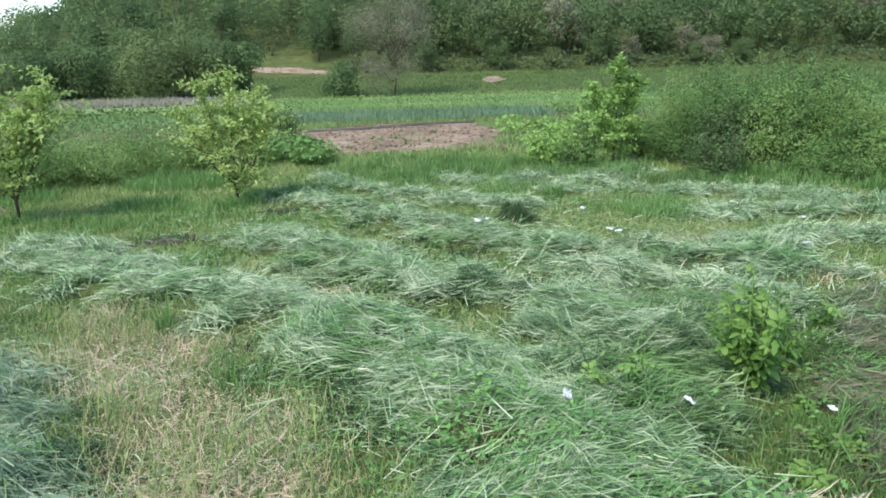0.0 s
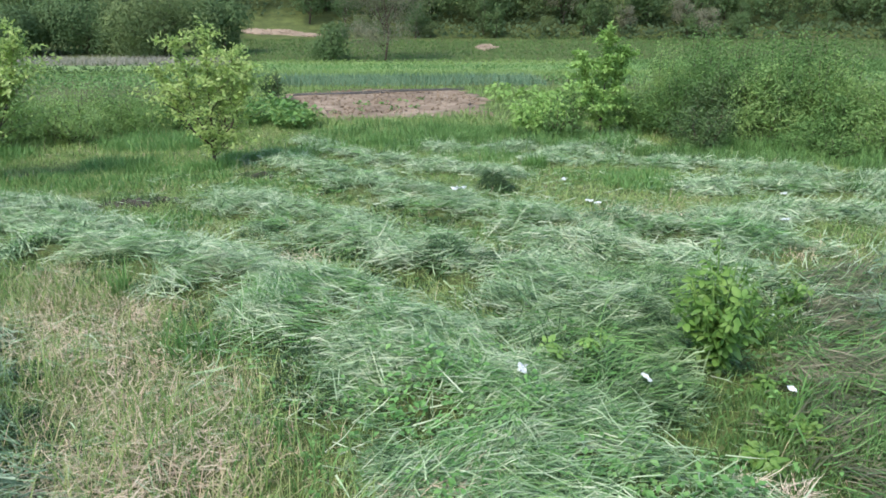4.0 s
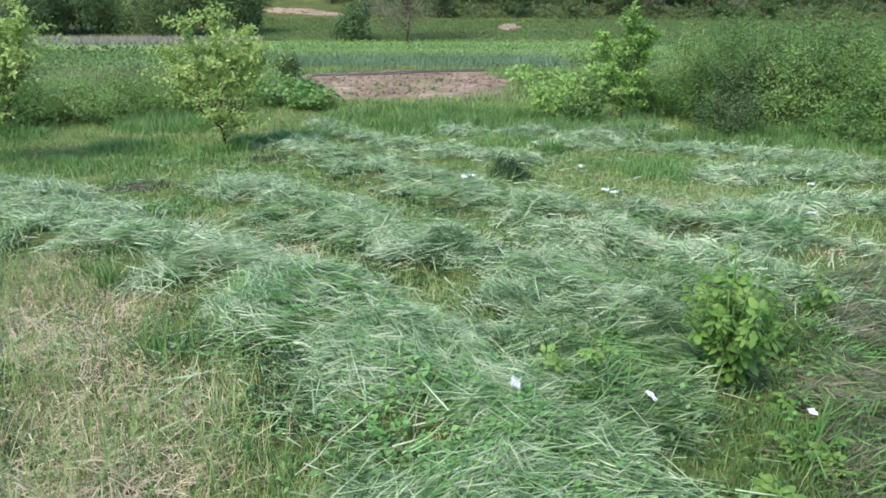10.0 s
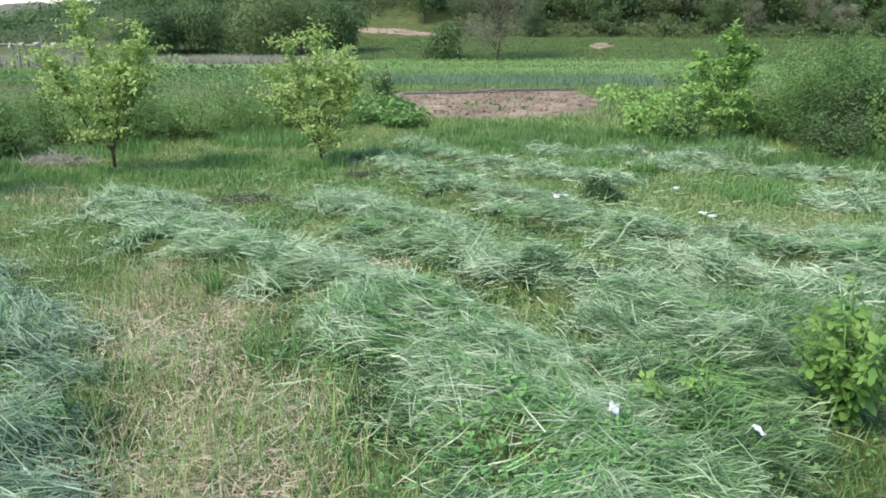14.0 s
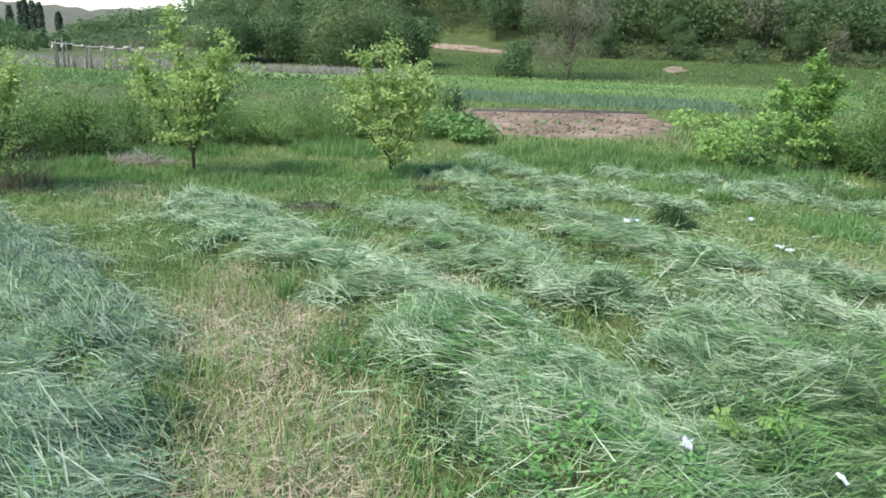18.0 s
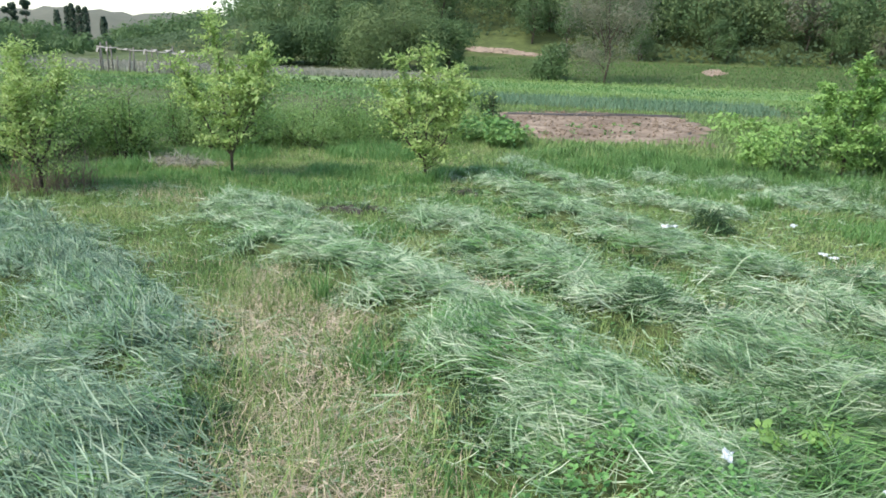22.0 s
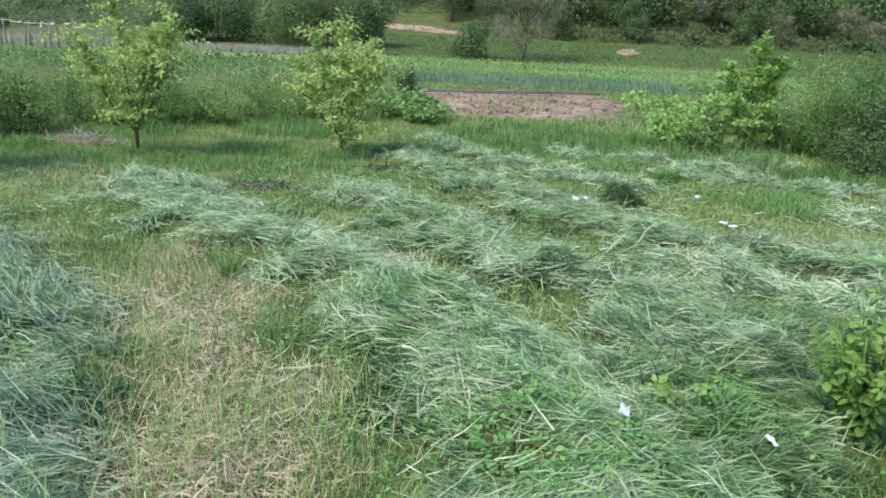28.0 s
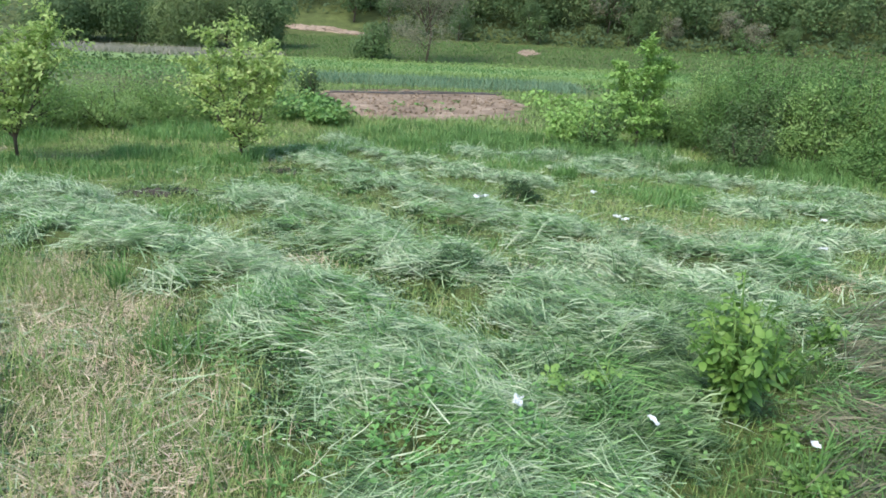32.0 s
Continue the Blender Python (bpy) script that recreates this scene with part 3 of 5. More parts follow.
for cx, cy, rx, ry, n, h in ((-8.7, 8.9, 0.7, 1.4, 2000, 0.35), (-8.4, 12.2, 0.9, 1.2, 2200, 0.35), (-6.0, 14.6, 1.2, 1.2, 2600, 0.4), (-3.2, 12.8, 0.9, 0.7, 1300, 0.3), (-5.2, 11.6, 0.9, 0.7, 1200, 0.3), (-7.0, 10.2, 0.5, 0.5, 800, 0.22), (-3.8, 11.5, 0.45, 0.4, 900, 0.34), (-6.6, 4.4, 0.7, 0.6, 1300, 0.3)):
    tall_grass("tall_grass", cx, cy, rx, ry, n, h, M_TALL, "uncut green grass standing in the meadow's edge", 1.0 + 0.07 * cy)
for cx, cy, rx, ry, n, h in ((-6.2, 9.0, 1.6, 1.2, 2600, 0.2), (-4.6, 10.3, 1.5, 1.1, 2600, 0.2), (-7.7, 8.9, 1.0, 1.0, 1600, 0.22), (0.6, 12.9, 1.0, 0.7, 1500, 0.24), (-1.6, 13.9, 1.2, 0.8, 1700, 0.24), (4.6, 13.0, 1.4, 0.6, 1500, 0.24), (7.4, 8.4, 1.1, 1.2, 2200, 0.2), (6.5, 9.7, 1.1, 0.9, 2200, 0.2), (8.3, 10.4, 1.0, 1.0, 2200, 0.3), (2.9, 11.0, 1.1, 0.7, 1400, 0.18), (-2.2, 9.6, 0.8, 0.6, 900, 0.15)):
    tall_grass("tall_grass", cx, cy, rx, ry, n, h, M_TALL if cx < 4 else M_DEEP, "longer green grass in the mown meadow", 1.0 + 0.07 * cy)
for cx, cy, rx, ry, n, h in ((-3.3, 1.6, 0.8, 0.6, 2600, 0.22), (-2.2, 1.25, 0.45, 0.4, 1100, 0.24), (-4.3, 2.3, 0.8, 0.5, 1800, 0.2), (-5.8, 2.4, 0.9, 0.8, 2200, 0.3), (3.3, 2.6, 0.6, 0.5, 2200, 0.24), (3.2, 3.7, 0.6, 0.6, 1500, 0.14), (2.5, 2.45, 0.5, 0.4, 2600, 0.22), (2.1, 2.5, 0.35, 0.4, 900, 0.13), (1.55, 2.95, 0.35, 0.4, 1200, 0.13), (1.6, 2.45, 0.35, 0.35, 1100, 0.12), (1.4, 3.3, 0.2, 0.3, 400, 0.12), (2.6, 3.6, 0.5, 0.5, 1300, 0.12), (3.0, 3.1, 0.5, 0.5, 1800, 0.18), (2.2, 4.2, 0.4, 0.4, 900, 0.12), (-8.3, 3.6, 0.9, 1.0, 2600, 0.75), (-8.2, 4.7, 0.8, 1.2, 4200, 0.8), (-7.4, 4.1, 0.8, 0.9, 2200, 0.32), (-7.9, 6.0, 0.7, 0.8, 1800, 0.3), (-6.9, 3.3, 0.8, 0.7, 1800, 0.3), (-8.9, 6.6, 0.6, 1.0, 2600, 0.6)):
    tall_grass("tall_grass", cx, cy, rx, ry, n, h, M_DEEP, "deep green uncut grass beside the mown swaths", 0.9)
n = 4200
y = rng.uniform(1.7, 5.2, n)
x = -0.85 - 0.6 * (y - 2.4) + rng.normal(0, 0.45, n)
ok = rng.random(n) < np.clip(0.45 + 1.1 * wob(x, y, 2.1, 4.0), 0.05, 1)
x, y = x[ok], y[ok]
n = len(x)
v = blades(np.stack([x, y, ground_z(x, y)], 1), rng.uniform(0, 6.283, n), rng.uniform(0.9, 1.5, n), rng.uniform(0.2, 1.2, n), rng.uniform(0.1, 0.3, n), rng.uniform(0.003, 0.006, n), 3)
grass_stuff("thin_grass", v, M_STUB, "thin yellow-green grass stems in dry stubble")
# dark strands that paint the shade under the swaths' overhanging edges
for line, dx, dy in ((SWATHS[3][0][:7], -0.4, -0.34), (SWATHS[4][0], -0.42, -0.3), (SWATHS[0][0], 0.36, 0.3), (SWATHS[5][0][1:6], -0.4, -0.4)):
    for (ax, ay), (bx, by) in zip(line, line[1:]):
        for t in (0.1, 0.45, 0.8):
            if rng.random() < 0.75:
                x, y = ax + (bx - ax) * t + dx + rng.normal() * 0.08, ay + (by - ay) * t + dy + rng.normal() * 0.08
                tall_grass("grass_tuft", x, y, rng.uniform(0.14, 0.3), rng.uniform(0.1, 0.18), 210, rng.uniform(0.1, 0.18), M_TUFTSHADE, "dark green strands that put the shade under a swath's edge into colour", 1.0 + y * 0.09)


def grass_hump(cx, cy, r, h, n, wide):
    """A rounded hump of drooping dark grass."""
    a, q = rng.uniform(0, 6.283, n), np.sqrt(rng.random(n))
    x, y = cx + r * q * np.cos(a), cy + r * q * np.sin(a)
    p = np.stack([x, y, ground_z(x, y) + h * (1 - q ** 2) * rng.uniform(0.55, 1.0, n)], 1)
    v = blades(p, a + rng.normal(0, 0.7, n), rng.normal(0.25, 0.3, n), rng.uniform(0.4, 1.5, n), rng.uniform(0.1, 0.24, n), rng.uniform(0.004, 0.008, n) * wide, 3)
    grass_stuff("grass_tuft", v, M_TUFTSHADE, "rounded hump of drooping dark green grass in the mown meadow")


grass_hump(0.8, 9.5, 0.17, 0.3, 560, 1.6)
grass_hump(0.95, 9.4, 0.12, 0.2, 260, 1.7)
grass_hump(0.28, 5.45, 0.2, 0.24, 520, 1.25)
grass_hump(0.72, 5.3, 0.2, 0.17, 420, 1.25)
# no real hump: dark blades in place of the shade below a swath's overhang
grass_hump(-0.45, 3.5, 0.09, 0.12, 150, 1.0)
# single tufts that the scythe left
for cx, cy, r, n, h, m in ((-3.7, 8.4, 0.36, 420, 0.18, M_TUFTSHADE), (-3.4, 8.3, 0.25, 240, 0.14, M_TUFTSHADE), (1.6, 11.9, 0.2, 320, 0.42, M_TALL), (-0.72, 14.5, 0.3, 320, 0.4, M_TALL), (-1.3, 14.8, 0.3, 300, 0.36, M_TALL), (-1.95, 4.6, 0.07, 60, 0.42, M_TALL), (-1.1, 3.6, 0.16, 90, 0.34, M_TALL), (-0.75, 2.3, 0.22, 110, 0.22, M_TALL), (-0.35, 2.4, 0.3, 140, 0.2, M_TALL), (-2.8, 10.7, 0.35, 260, 0.28, M_TUFTSHADE), (2.9, 9.9, 0.5, 520, 0.3, M_TALL), (2.6, 4.6, 0.45, 420, 0.22, M_TUFTSHADE), (2.2, 2.8, 0.4, 420, 0.2, M_TALL), (-0.2, 4.5, 0.25, 260, 0.12, M_TALL), (0.55, 6.5, 0.4, 380, 0.14, M_TALL), (-2.7, 7.2, 0.5, 520, 0.16, M_TALL), (-0.8, 5.6, 0.3, 300, 0.13, M_TALL)):
    tall_grass("grass_tuft", cx, cy, r, r, n, h, m, "dark green clump of grass left standing by the mower" if m is M_TUFTSHADE else "tall green grass clump left standing by the mower", 1.0 + cy * 0.09)


# ---- shrubs and trees ----
def unit(n):
    d = rng.normal(size=(n, 3))
    return d / np.linalg.norm(d, axis=1)[:, None]


def leaves(c, out, size, up=0.3, slim=0.5, chaos=0.8):
    """Folded pointed leaves at c that face roughly along out."""
    n = len(c)
    nrm = out * (1.5 - chaos) + unit(n) * chaos + np.array([0, 0, up])
    nrm /= np.linalg.norm(nrm, axis=1)[:, None]
    t = np.cross(nrm, unit(n))
    t /= np.linalg.norm(t, axis=1)[:, None] + 1e-9
    s = np.cross(nrm, t)
    L = (size * rng.uniform(0.6, 1.3, n))[:, None]
    v = np.stack([c - t * L * 0.5, c + s * L * slim * 0.5 + nrm * L * 0.09, c + t * L * 0.5 - nrm * L * 0.06, c - s * L * slim * 0.5 + nrm * L * 0.09], 1)
    f = (np.arange(n) * 4)[:, None, None] + np.array([(0, 1, 2), (0, 2, 3)])[None]
    return v.reshape(-1, 3), f.reshape(-1, 3)


def tube(pts, r0, r1, sides=6):
    pts = [Vector(p) for p in pts]
    n, v = len(pts), []
    for i, p in enumerate(pts):
        d = (pts[min(i + 1, n - 1)] - pts[max(i - 1, 0)]).normalized()
        a = d.orthogonal().normalized()
        b = d.cross(a)
        r = r0 + (r1 - r0) * i / (n - 1)
        v += [p + (a * math.cos(6.2832 * j / sides) + b * math.sin(6.2832 * j / sides)) * r for j in range(sides)]
    f = []
    for i in range(n - 1):
        for j in range(sides):
            a, b = i * sides + j, i * sides + (j + 1) % sides
            f += [(a, b, b + sides), (a, b + sides, a + sides)]
    for j in range(1, sides - 1):
        f += [(0, j + 1, j), ((n - 1) * sides, (n - 1) * sides + j, (n - 1) * sides + j + 1)]
    return [tuple(q) for q in v], f


def lobe_leaves(lobes, n, size, fill=0.25, up=0.3, slim=0.55, chaos=0.85):
    """Leaves over the skins of several uneven lobes."""
    lobes = np.array(lobes, float)
    w = lobes[:, 3] ** 2
    k = rng.choice(len(lobes), n, p=w / w.sum())
    d = unit(n)
    r = 1 - fill * rng.random(n) ** 1.5
    r = r * (1 + 0.16 * wob(d[:, 0] * 3, d[:, 1] * 3 + d[:, 2] * 3, 1.2, k * 1.7))
    c = lobes[k, :3] + d * (lobes[k, 3] * r)[:, None] * np.stack([np.ones(n), np.ones(n), lobes[k, 4]], 1)
    keep = c[:, 2] > 0.02
    return leaves(c[keep], d[keep], size, up, slim, chaos)


def shoots(n, base_r, h, wide, bare=0.2):
    """Stems that rise and spread: lists of points from the ground up."""
    out = []
    for _ in range(n):
        a, s = rng.uniform(0, 6.283), rng.uniform(0.15, 1.0)
        x, y = base_r * rng.normal() * 0.5, base_r * rng.normal() * 0.5
        hh = h * (1.05 - 0.5 * s * s) * rng.uniform(0.8, 1.0)
        pts = []
        for j in range(6):
            t = j / 5
            b = max(0.0, t - bare) / (1 - bare)
            pts.append((x + math.cos(a) * wide * s * b ** 0.8 + 0.04 * rng.normal() * t, y + math.sin(a) * wide * s * b ** 0.8 + 0.04 * rng.normal() * t, hh * t))
        out.append(pts)
    return out


def sapling(x, y, h, wide, leaders, nbranch, nleaf, size, mat, label, bare=0.2, r0=0.025, dry=False):
    """A young tree: one or more leaders, tiers of side branches and leaves strung along them."""
    root = tagged(new("sapling"), label, "sapling")
    cs, ds = [], []
    per = nleaf // (len(leaders) * (nbranch + 4))
    for lx, ly, lh in leaders:
        P = np.array([(lx * max(0.0, t - 0.2) ** 0.6 + 0.03 * rng.normal() * t, ly * max(0.0, t - 0.2) ** 0.6 + 0.03 * rng.normal() * t, h * lh * t - 0.05 * (t == 0)) for t in (0, 0.2, 0.4, 0.6, 0.8, 1.0)])
        v, f = tube(P, r0, 0.004, 6)
        part("trunk" if lh == 1.0 else "limb", tri_mesh("trunk", v, f, M_BARK), root, "thin brown twisted wood")
        for k in range(nbranch):
            t = bare + (0.98 - bare) * (k + rng.random()) / nbranch
            i0 = min(int(t * 5), 4)
            q = P[i0] + (P[i0 + 1] - P[i0]) * (t * 5 - i0)
            a = k * 2.4 + rng.normal() * 0.4
            L = (0.1 + 0.72 * wide * max(0.0, 1.03 - t) ** 0.5 * (1 if t > bare + 0.15 else 0.6)) * rng.uniform(0.5, 1.15)
            e = q + np.array([math.cos(a) * L, math.sin(a) * L, L * rng.uniform(0.25, 0.9)])
            mid = (q + e) / 2 + np.array([0, 0, 0.06 * L])
            v, f = tube([q, mid, e], 0.009 * (1.2 - t), 0.002, 4)
            part("branch", tri_mesh("branch", v, f, M_BARK), root)
            s = rng.random(per) ** 0.7
            c = q + (e - q) * s[:, None]
            c[:, 2] += 0.1 * L * np.sin(np.pi * s) + rng.normal(0, 0.035, per)
            c[:, :2] += rng.normal(size=(per, 2)) * (0.05 + 0.09 * L)
            cs.append(c)
            ds.append(np.tile(np.append((e - q)[:2] / L * 0.5, 0.7), (per, 1)))
        m = per * 7
        s = rng.uniform(0.55, 1.04, m) * 5
        i0 = np.minimum(s.astype(int), 4)
        cs.append(P[i0] + (P[i0 + 1] - P[i0]) * (s - i0)[:, None] + rng.normal(size=(m, 3)) * 0.055)
        ds.append(np.tile([0, 0, 1.0], (m, 1)))
    v, f = leaves(np.concatenate(cs), np.concatenate(ds), size, 0.25, 0.5)
    part("crown", tri_mesh("crown", v, f, mat), root)
    if dry:
        tw = []
        for _ in range(150):
            a, r = rng.uniform(0, 6.283), 0.55 * math.sqrt(rng.random())
            p = np.array([0.25 + r * math.cos(a), r * math.sin(a), 0])
            tw.append(tube([p, p + rng.normal(size=3) * 0.09 + (0, 0, 0.2), p + rng.normal(size=3) * 0.2 + (0, 0, rng.uniform(0.28, 0.55))], 0.004, 0.0015, 4))
        for v, f in tw:
            part("dead_stem", tri_mesh("dead_stem", v, f, M_TWIG), root, "dead brown stem at the base")
    root.location = (x, y, float(ground_z(np.array(x), np.array(y))))
    return root


def shrub(x, y, w, h, n, size, mat, label, name="shrub", group="", tip=0.35):
    """A rounded uneven shrub of leafy lobes with inner stems and shoots that stand out."""
    root = tagged(new(name), label, "shrub", group)
    lobes = []
    for _ in range(20):
        a, r = rng.uniform(0, 6.283), w * 0.5 * math.sqrt(rng.random()) * 0.95
        R = rng.uniform(0.14, 0.3) * min(w, h * 1.3)
        lobes.append((r * math.cos(a), r * math.sin(a), rng.uniform(0.25, max(0.3, 1 - 0.9 * R / h)) * h * 0.95, R, rng.uniform(0.8, 1.1)))
    bits = [lobe_leaves(lobes, int(n * 0.75), size, 0.28, chaos=0.75)]
    wood = []
    for pts in shoots(15, 0.3 * w * 0.5, h * 1.1, w * 0.52, 0.05):
        wood.append(tube(pts, 0.016, 0.003, 4))
        P = np.array(pts)
        m = int(n * (tip + 0.25) / 15)
        s = rng.uniform(0.15, 1.02, m) * 5
        i0 = np.minimum(s.astype(int), 4)
        bits.append(leaves(P[i0] + (P[i0 + 1] - P[i0]) * (s - i0)[:, None] + rng.normal(size=(m, 3)) * 0.08, np.tile([0, 0, 1.0], (m, 1)), size * 1.1, 0.3, 0.55))
    v, f = join(*wood)
    part("stem", tri_mesh("stem", v, f, M_BARK), root)
    v, f = join(*bits)
    part("crown", tri_mesh("crown", v, f, mat), root)
    root.location = (x, y, float(ground_z(np.array(x), np.array(y))) - 0.03)
    return root


sapling(-3.8, 11.6, 2.2, 1.25, ((0.0, 0.0, 1.0), (-0.95, 0.1, 0.72), (0.85, -0.1, 0.76), (0.1, 0.6, 0.7), (-0.4, -0.3, 0.9), (0.5, 0.3, 0.85)), 14, 6200, 0.08, M_SAP, "bushy young fruit tree with light green leaves in a mown meadow", 0.1)
sapling(-6.75, 10.2, 2.5, 1.55, ((-0.25, 0.0, 1.0), (0.85, 0.1, 0.82), (-0.8, -0.2, 0.7), (0.3, 0.4, 0.75), (0.5, -0.3, 0.62)), 15, 6200, 0.08, M_SAP, "slender young fruit tree with light green leaves and a bare trunk", 0.2, 0.022)
sapling(-7.75, 7.35, 1.85, 1.3, ((-0.1, 0.0, 1.0), (0.5, 0.1, 0.85), (-0.55, 0.2, 0.9), (0.1, -0.4, 0.7)), 15, 7600, 0.056, M_SAP, "low leafy young tree above dead brown stems", 0.12, 0.022, True)
sapling(3.5, 16.3, 2.35, 0.75, ((0.1, 0.0, 1.0), (0.5, 0.1, 0.82), (-0.5, 0.0, 0.75)), 15, 6000, 0.09, M_BRIGHT, "bright green upright young tree at a hedge's end", 0.08)


def along(line, gap, off):
    """Places every so often along a line, set off to its outer side."""
    for (ax, ay), (bx, by) in zip(line, line[1:]):
        d = math.hypot(bx - ax, by - ay)
        for k in range(max(1, round(d / gap))):
            t = (k + rng.uniform(0.3, 0.7)) / max(1, round(d / gap))
            yield ax + (bx - ax) * t - (by - ay) / d * off + rng.normal() * 0.1, ay + (by - ay) * t + (bx - ax) / d * off + rng.normal() * 0.1


GL, GR = "shrubs of the bramble hedge", "shrubs of the tall hedge"
BRAMBLE = [(-8.7, 3.0), (-9.0, 4.6), (-9.5, 6.2), (-9.8, 8.0), (-9.8, 10.2), (-9.2, 12.1), (-7.2, 15.0), (-5.8, 17.2)]
for off, gap, h0, w0 in ((0.55, 1.1, 1.35, 1.6), (1.6, 1.3, 1.65, 1.9), (3.0, 1.7, 1.7, 2.2)):
    for x, y in along(BRAMBLE, gap, off):
        h = h0 * float(np.interp(y, (4, 8, 11, 13, 15, 17.5), (1.05, 1.04, 0.96, 0.88, 0.68, 0.55))) * rng.uniform(0.8, 1.14)
        shrub(x, y, w0, h, 4300 if off < 2 else 2300, 0.05, M_LIGHTHEDGE if rng.random() < 0.75 else M_HEDGE, "dense green bramble shrub growing in a meadow-side hedge", "hedge_shrub", GL)
THICKET = [(3.9, 17.6), (5.4, 15.7), (6.6, 14.4), (8.0, 13.6), (9.4, 12.7), (10.8, 11.2), (12.0, 9.6)]
for off, gap, h0, w0 in ((0.2, 1.1, 1.25, 1.5), (1.2, 1.15, 1.95, 1.8), (2.6, 1.6, 2.05, 2.2)):
    for x, y in along(THICKET, gap, off):
        leaf = M_LIGHTHEDGE if rng.random() < 0.42 else M_HEDGE if rng.random() < 0.84 else M_HEDGED
        shrub(x, y, w0 * rng.uniform(0.75, 1.15), h0 * rng.uniform(0.8, 1.3), 4600 if off < 2 else 2400, rng.uniform(0.048, 0.074), leaf, "dark green leafy shrub in a tall hedge" if leaf is M_HEDGED else "dense leafy shrub in a tall green hedge", "hedge_shrub", GR, 0.7)
for x, y in along(THICKET[1:], 0.9, -0.75):
    if math.hypot(x - 5.05, y - 14.0) < 1.5:
        continue
    shrub(x, y, rng.uniform(0.7, 1.2), rng.uniform(0.35, 0.75), 1500, 0.05, M_LIGHTHEDGE if rng.random() < 0.3 else M_HEDGE, "low green weeds and young shoots at a hedge's foot", "hedge_shrub", GR, 0.9)
shrub(5.05, 14.0, 1.35, 0.95, 3400, 0.05, M_HEDGED, "low dome-shaped dark green bush before a hedge", "bush")
shrub(2.05, 16.0, 1.2, 1.0, 1800, 0.085, M_BRIGHT, "small bright green bush at the meadow's far edge", "bush")
shrub(2.8, 16.6, 0.9, 0.95, 1100, 0.08, M_HEDGE, "small green bush at the meadow's far edge", "bush")
shrub(2.45, 15.4, 0.8, 0.7, 1000, 0.075, M_HEDGE, "small green bush at the meadow's far edge", "bush")


def tree(x, y, h, w, n, size, mat, label, name="tree", low=0.15, category="tree", trunk=0.12, lobes_n=12, fill=0.45, tall=0.9, limbs=True):
    """A grown tree: tapered trunk, limbs and a crown of leaf clumps."""
    root = tagged(new(name), label, category)
    lobes, wood = [], [tube([(0, 0, -0.3), (0.05 * w, 0, h * 0.25), (0, 0.04 * w, h * 0.55), (0, 0, h * 0.85)], trunk, trunk * 0.25, 6)]
    for _ in range(lobes_n):
        a, t = rng.uniform(0, 6.283), rng.uniform(low + 0.1, 0.92)
        reach = w * 0.36 * math.sin(math.pi * min(1, max(0.15, (t - low) / (1.05 - low)))) ** 0.6 * rng.uniform(0.3, 1.1)
        R = rng.uniform(0.16, 0.27) * w
        c = (reach * math.cos(a), reach * math.sin(a), min(t * h, h - R * tall))
        lobes.append((*c, R, tall))
        wood.append(tube([(0, 0, c[2] * 0.5), (c[0] * 0.5, c[1] * 0.5, c[2] * 0.75), c], trunk * 0.4, 0.02, 4))
    for i, (v, f) in enumerate(wood if limbs else [join(*wood)]):
        part("limb" if i else "trunk", tri_mesh("limb" if i else "trunk", v, f, M_BARK), root)
    v, f = lobe_leaves(lobes, n, size, fill, chaos=0.45)
    part("crown", tri_mesh("crown", v, f, mat), root)
    root.location = (x, y, float(land(x, y)) - 0.05)
    return root


def far(r, v):
    """The place across the crop rows at v, on the line x = r * y."""
    y = (v + 31.06) / (0.9986 - 0.0523 * r)
    return r * y, y


wx, wy = far(-0.42, 30)
tree(wx, wy, 5.9, 10.5, 16000, 0.22, M_WOOD2, "broad rounded grey-green willow at the field's edge", "willow", 0.0)
wx, wy = far(-0.335, 31)
tree(wx, wy, 4.6, 6.6, 8000, 0.23, M_WOOD1, "rounded green willow at the field's edge", "willow", 0.0)
wx, wy = far(-0.62, 31)
tree(wx, wy, 4.2, 8.5, 8500, 0.25, M_WOOD1, "broad dark green tree at the field's edge", "tree", 0.0)
wx, wy = far(-0.53, 32)
tree(wx, wy, 4.8, 8.5, 8500, 0.25, M_WOOD1, "rounded dark green tree at the field's edge", "tree", 0.0)
wx, wy = far(-0.108, 26.5)
tree(wx, wy, 8.8, 8.0, 13000, 0.14, M_WOOD3, "sparse grey-brown tree barely in leaf at the field's edge", "bare_tree", 0.1, trunk=0.11, fill=1.0, lobes_n=18)
wx, wy = far(-0.18, 27.5)
tree(wx, wy, 3.1, 4.2, 2600, 0.24, M_WOOD1, "low round dark green bush at the field's edge", "bush", 0.0, "shrub")
sapling(12.2, 17.3, 4.5, 1.9, ((0.2, 0.0, 1.0), (1.3, 0.2, 0.92), (-1.2, -0.2, 0.88), (0.5, 0.8, 0.8)), 12, 6200, 0.12, M_YELLOW, "slim young tree with sparse yellow-green leaves and a forked trunk", 0.34, 0.06)

# wooded hillside: the front row tree by tree, the rest as woods
models = []
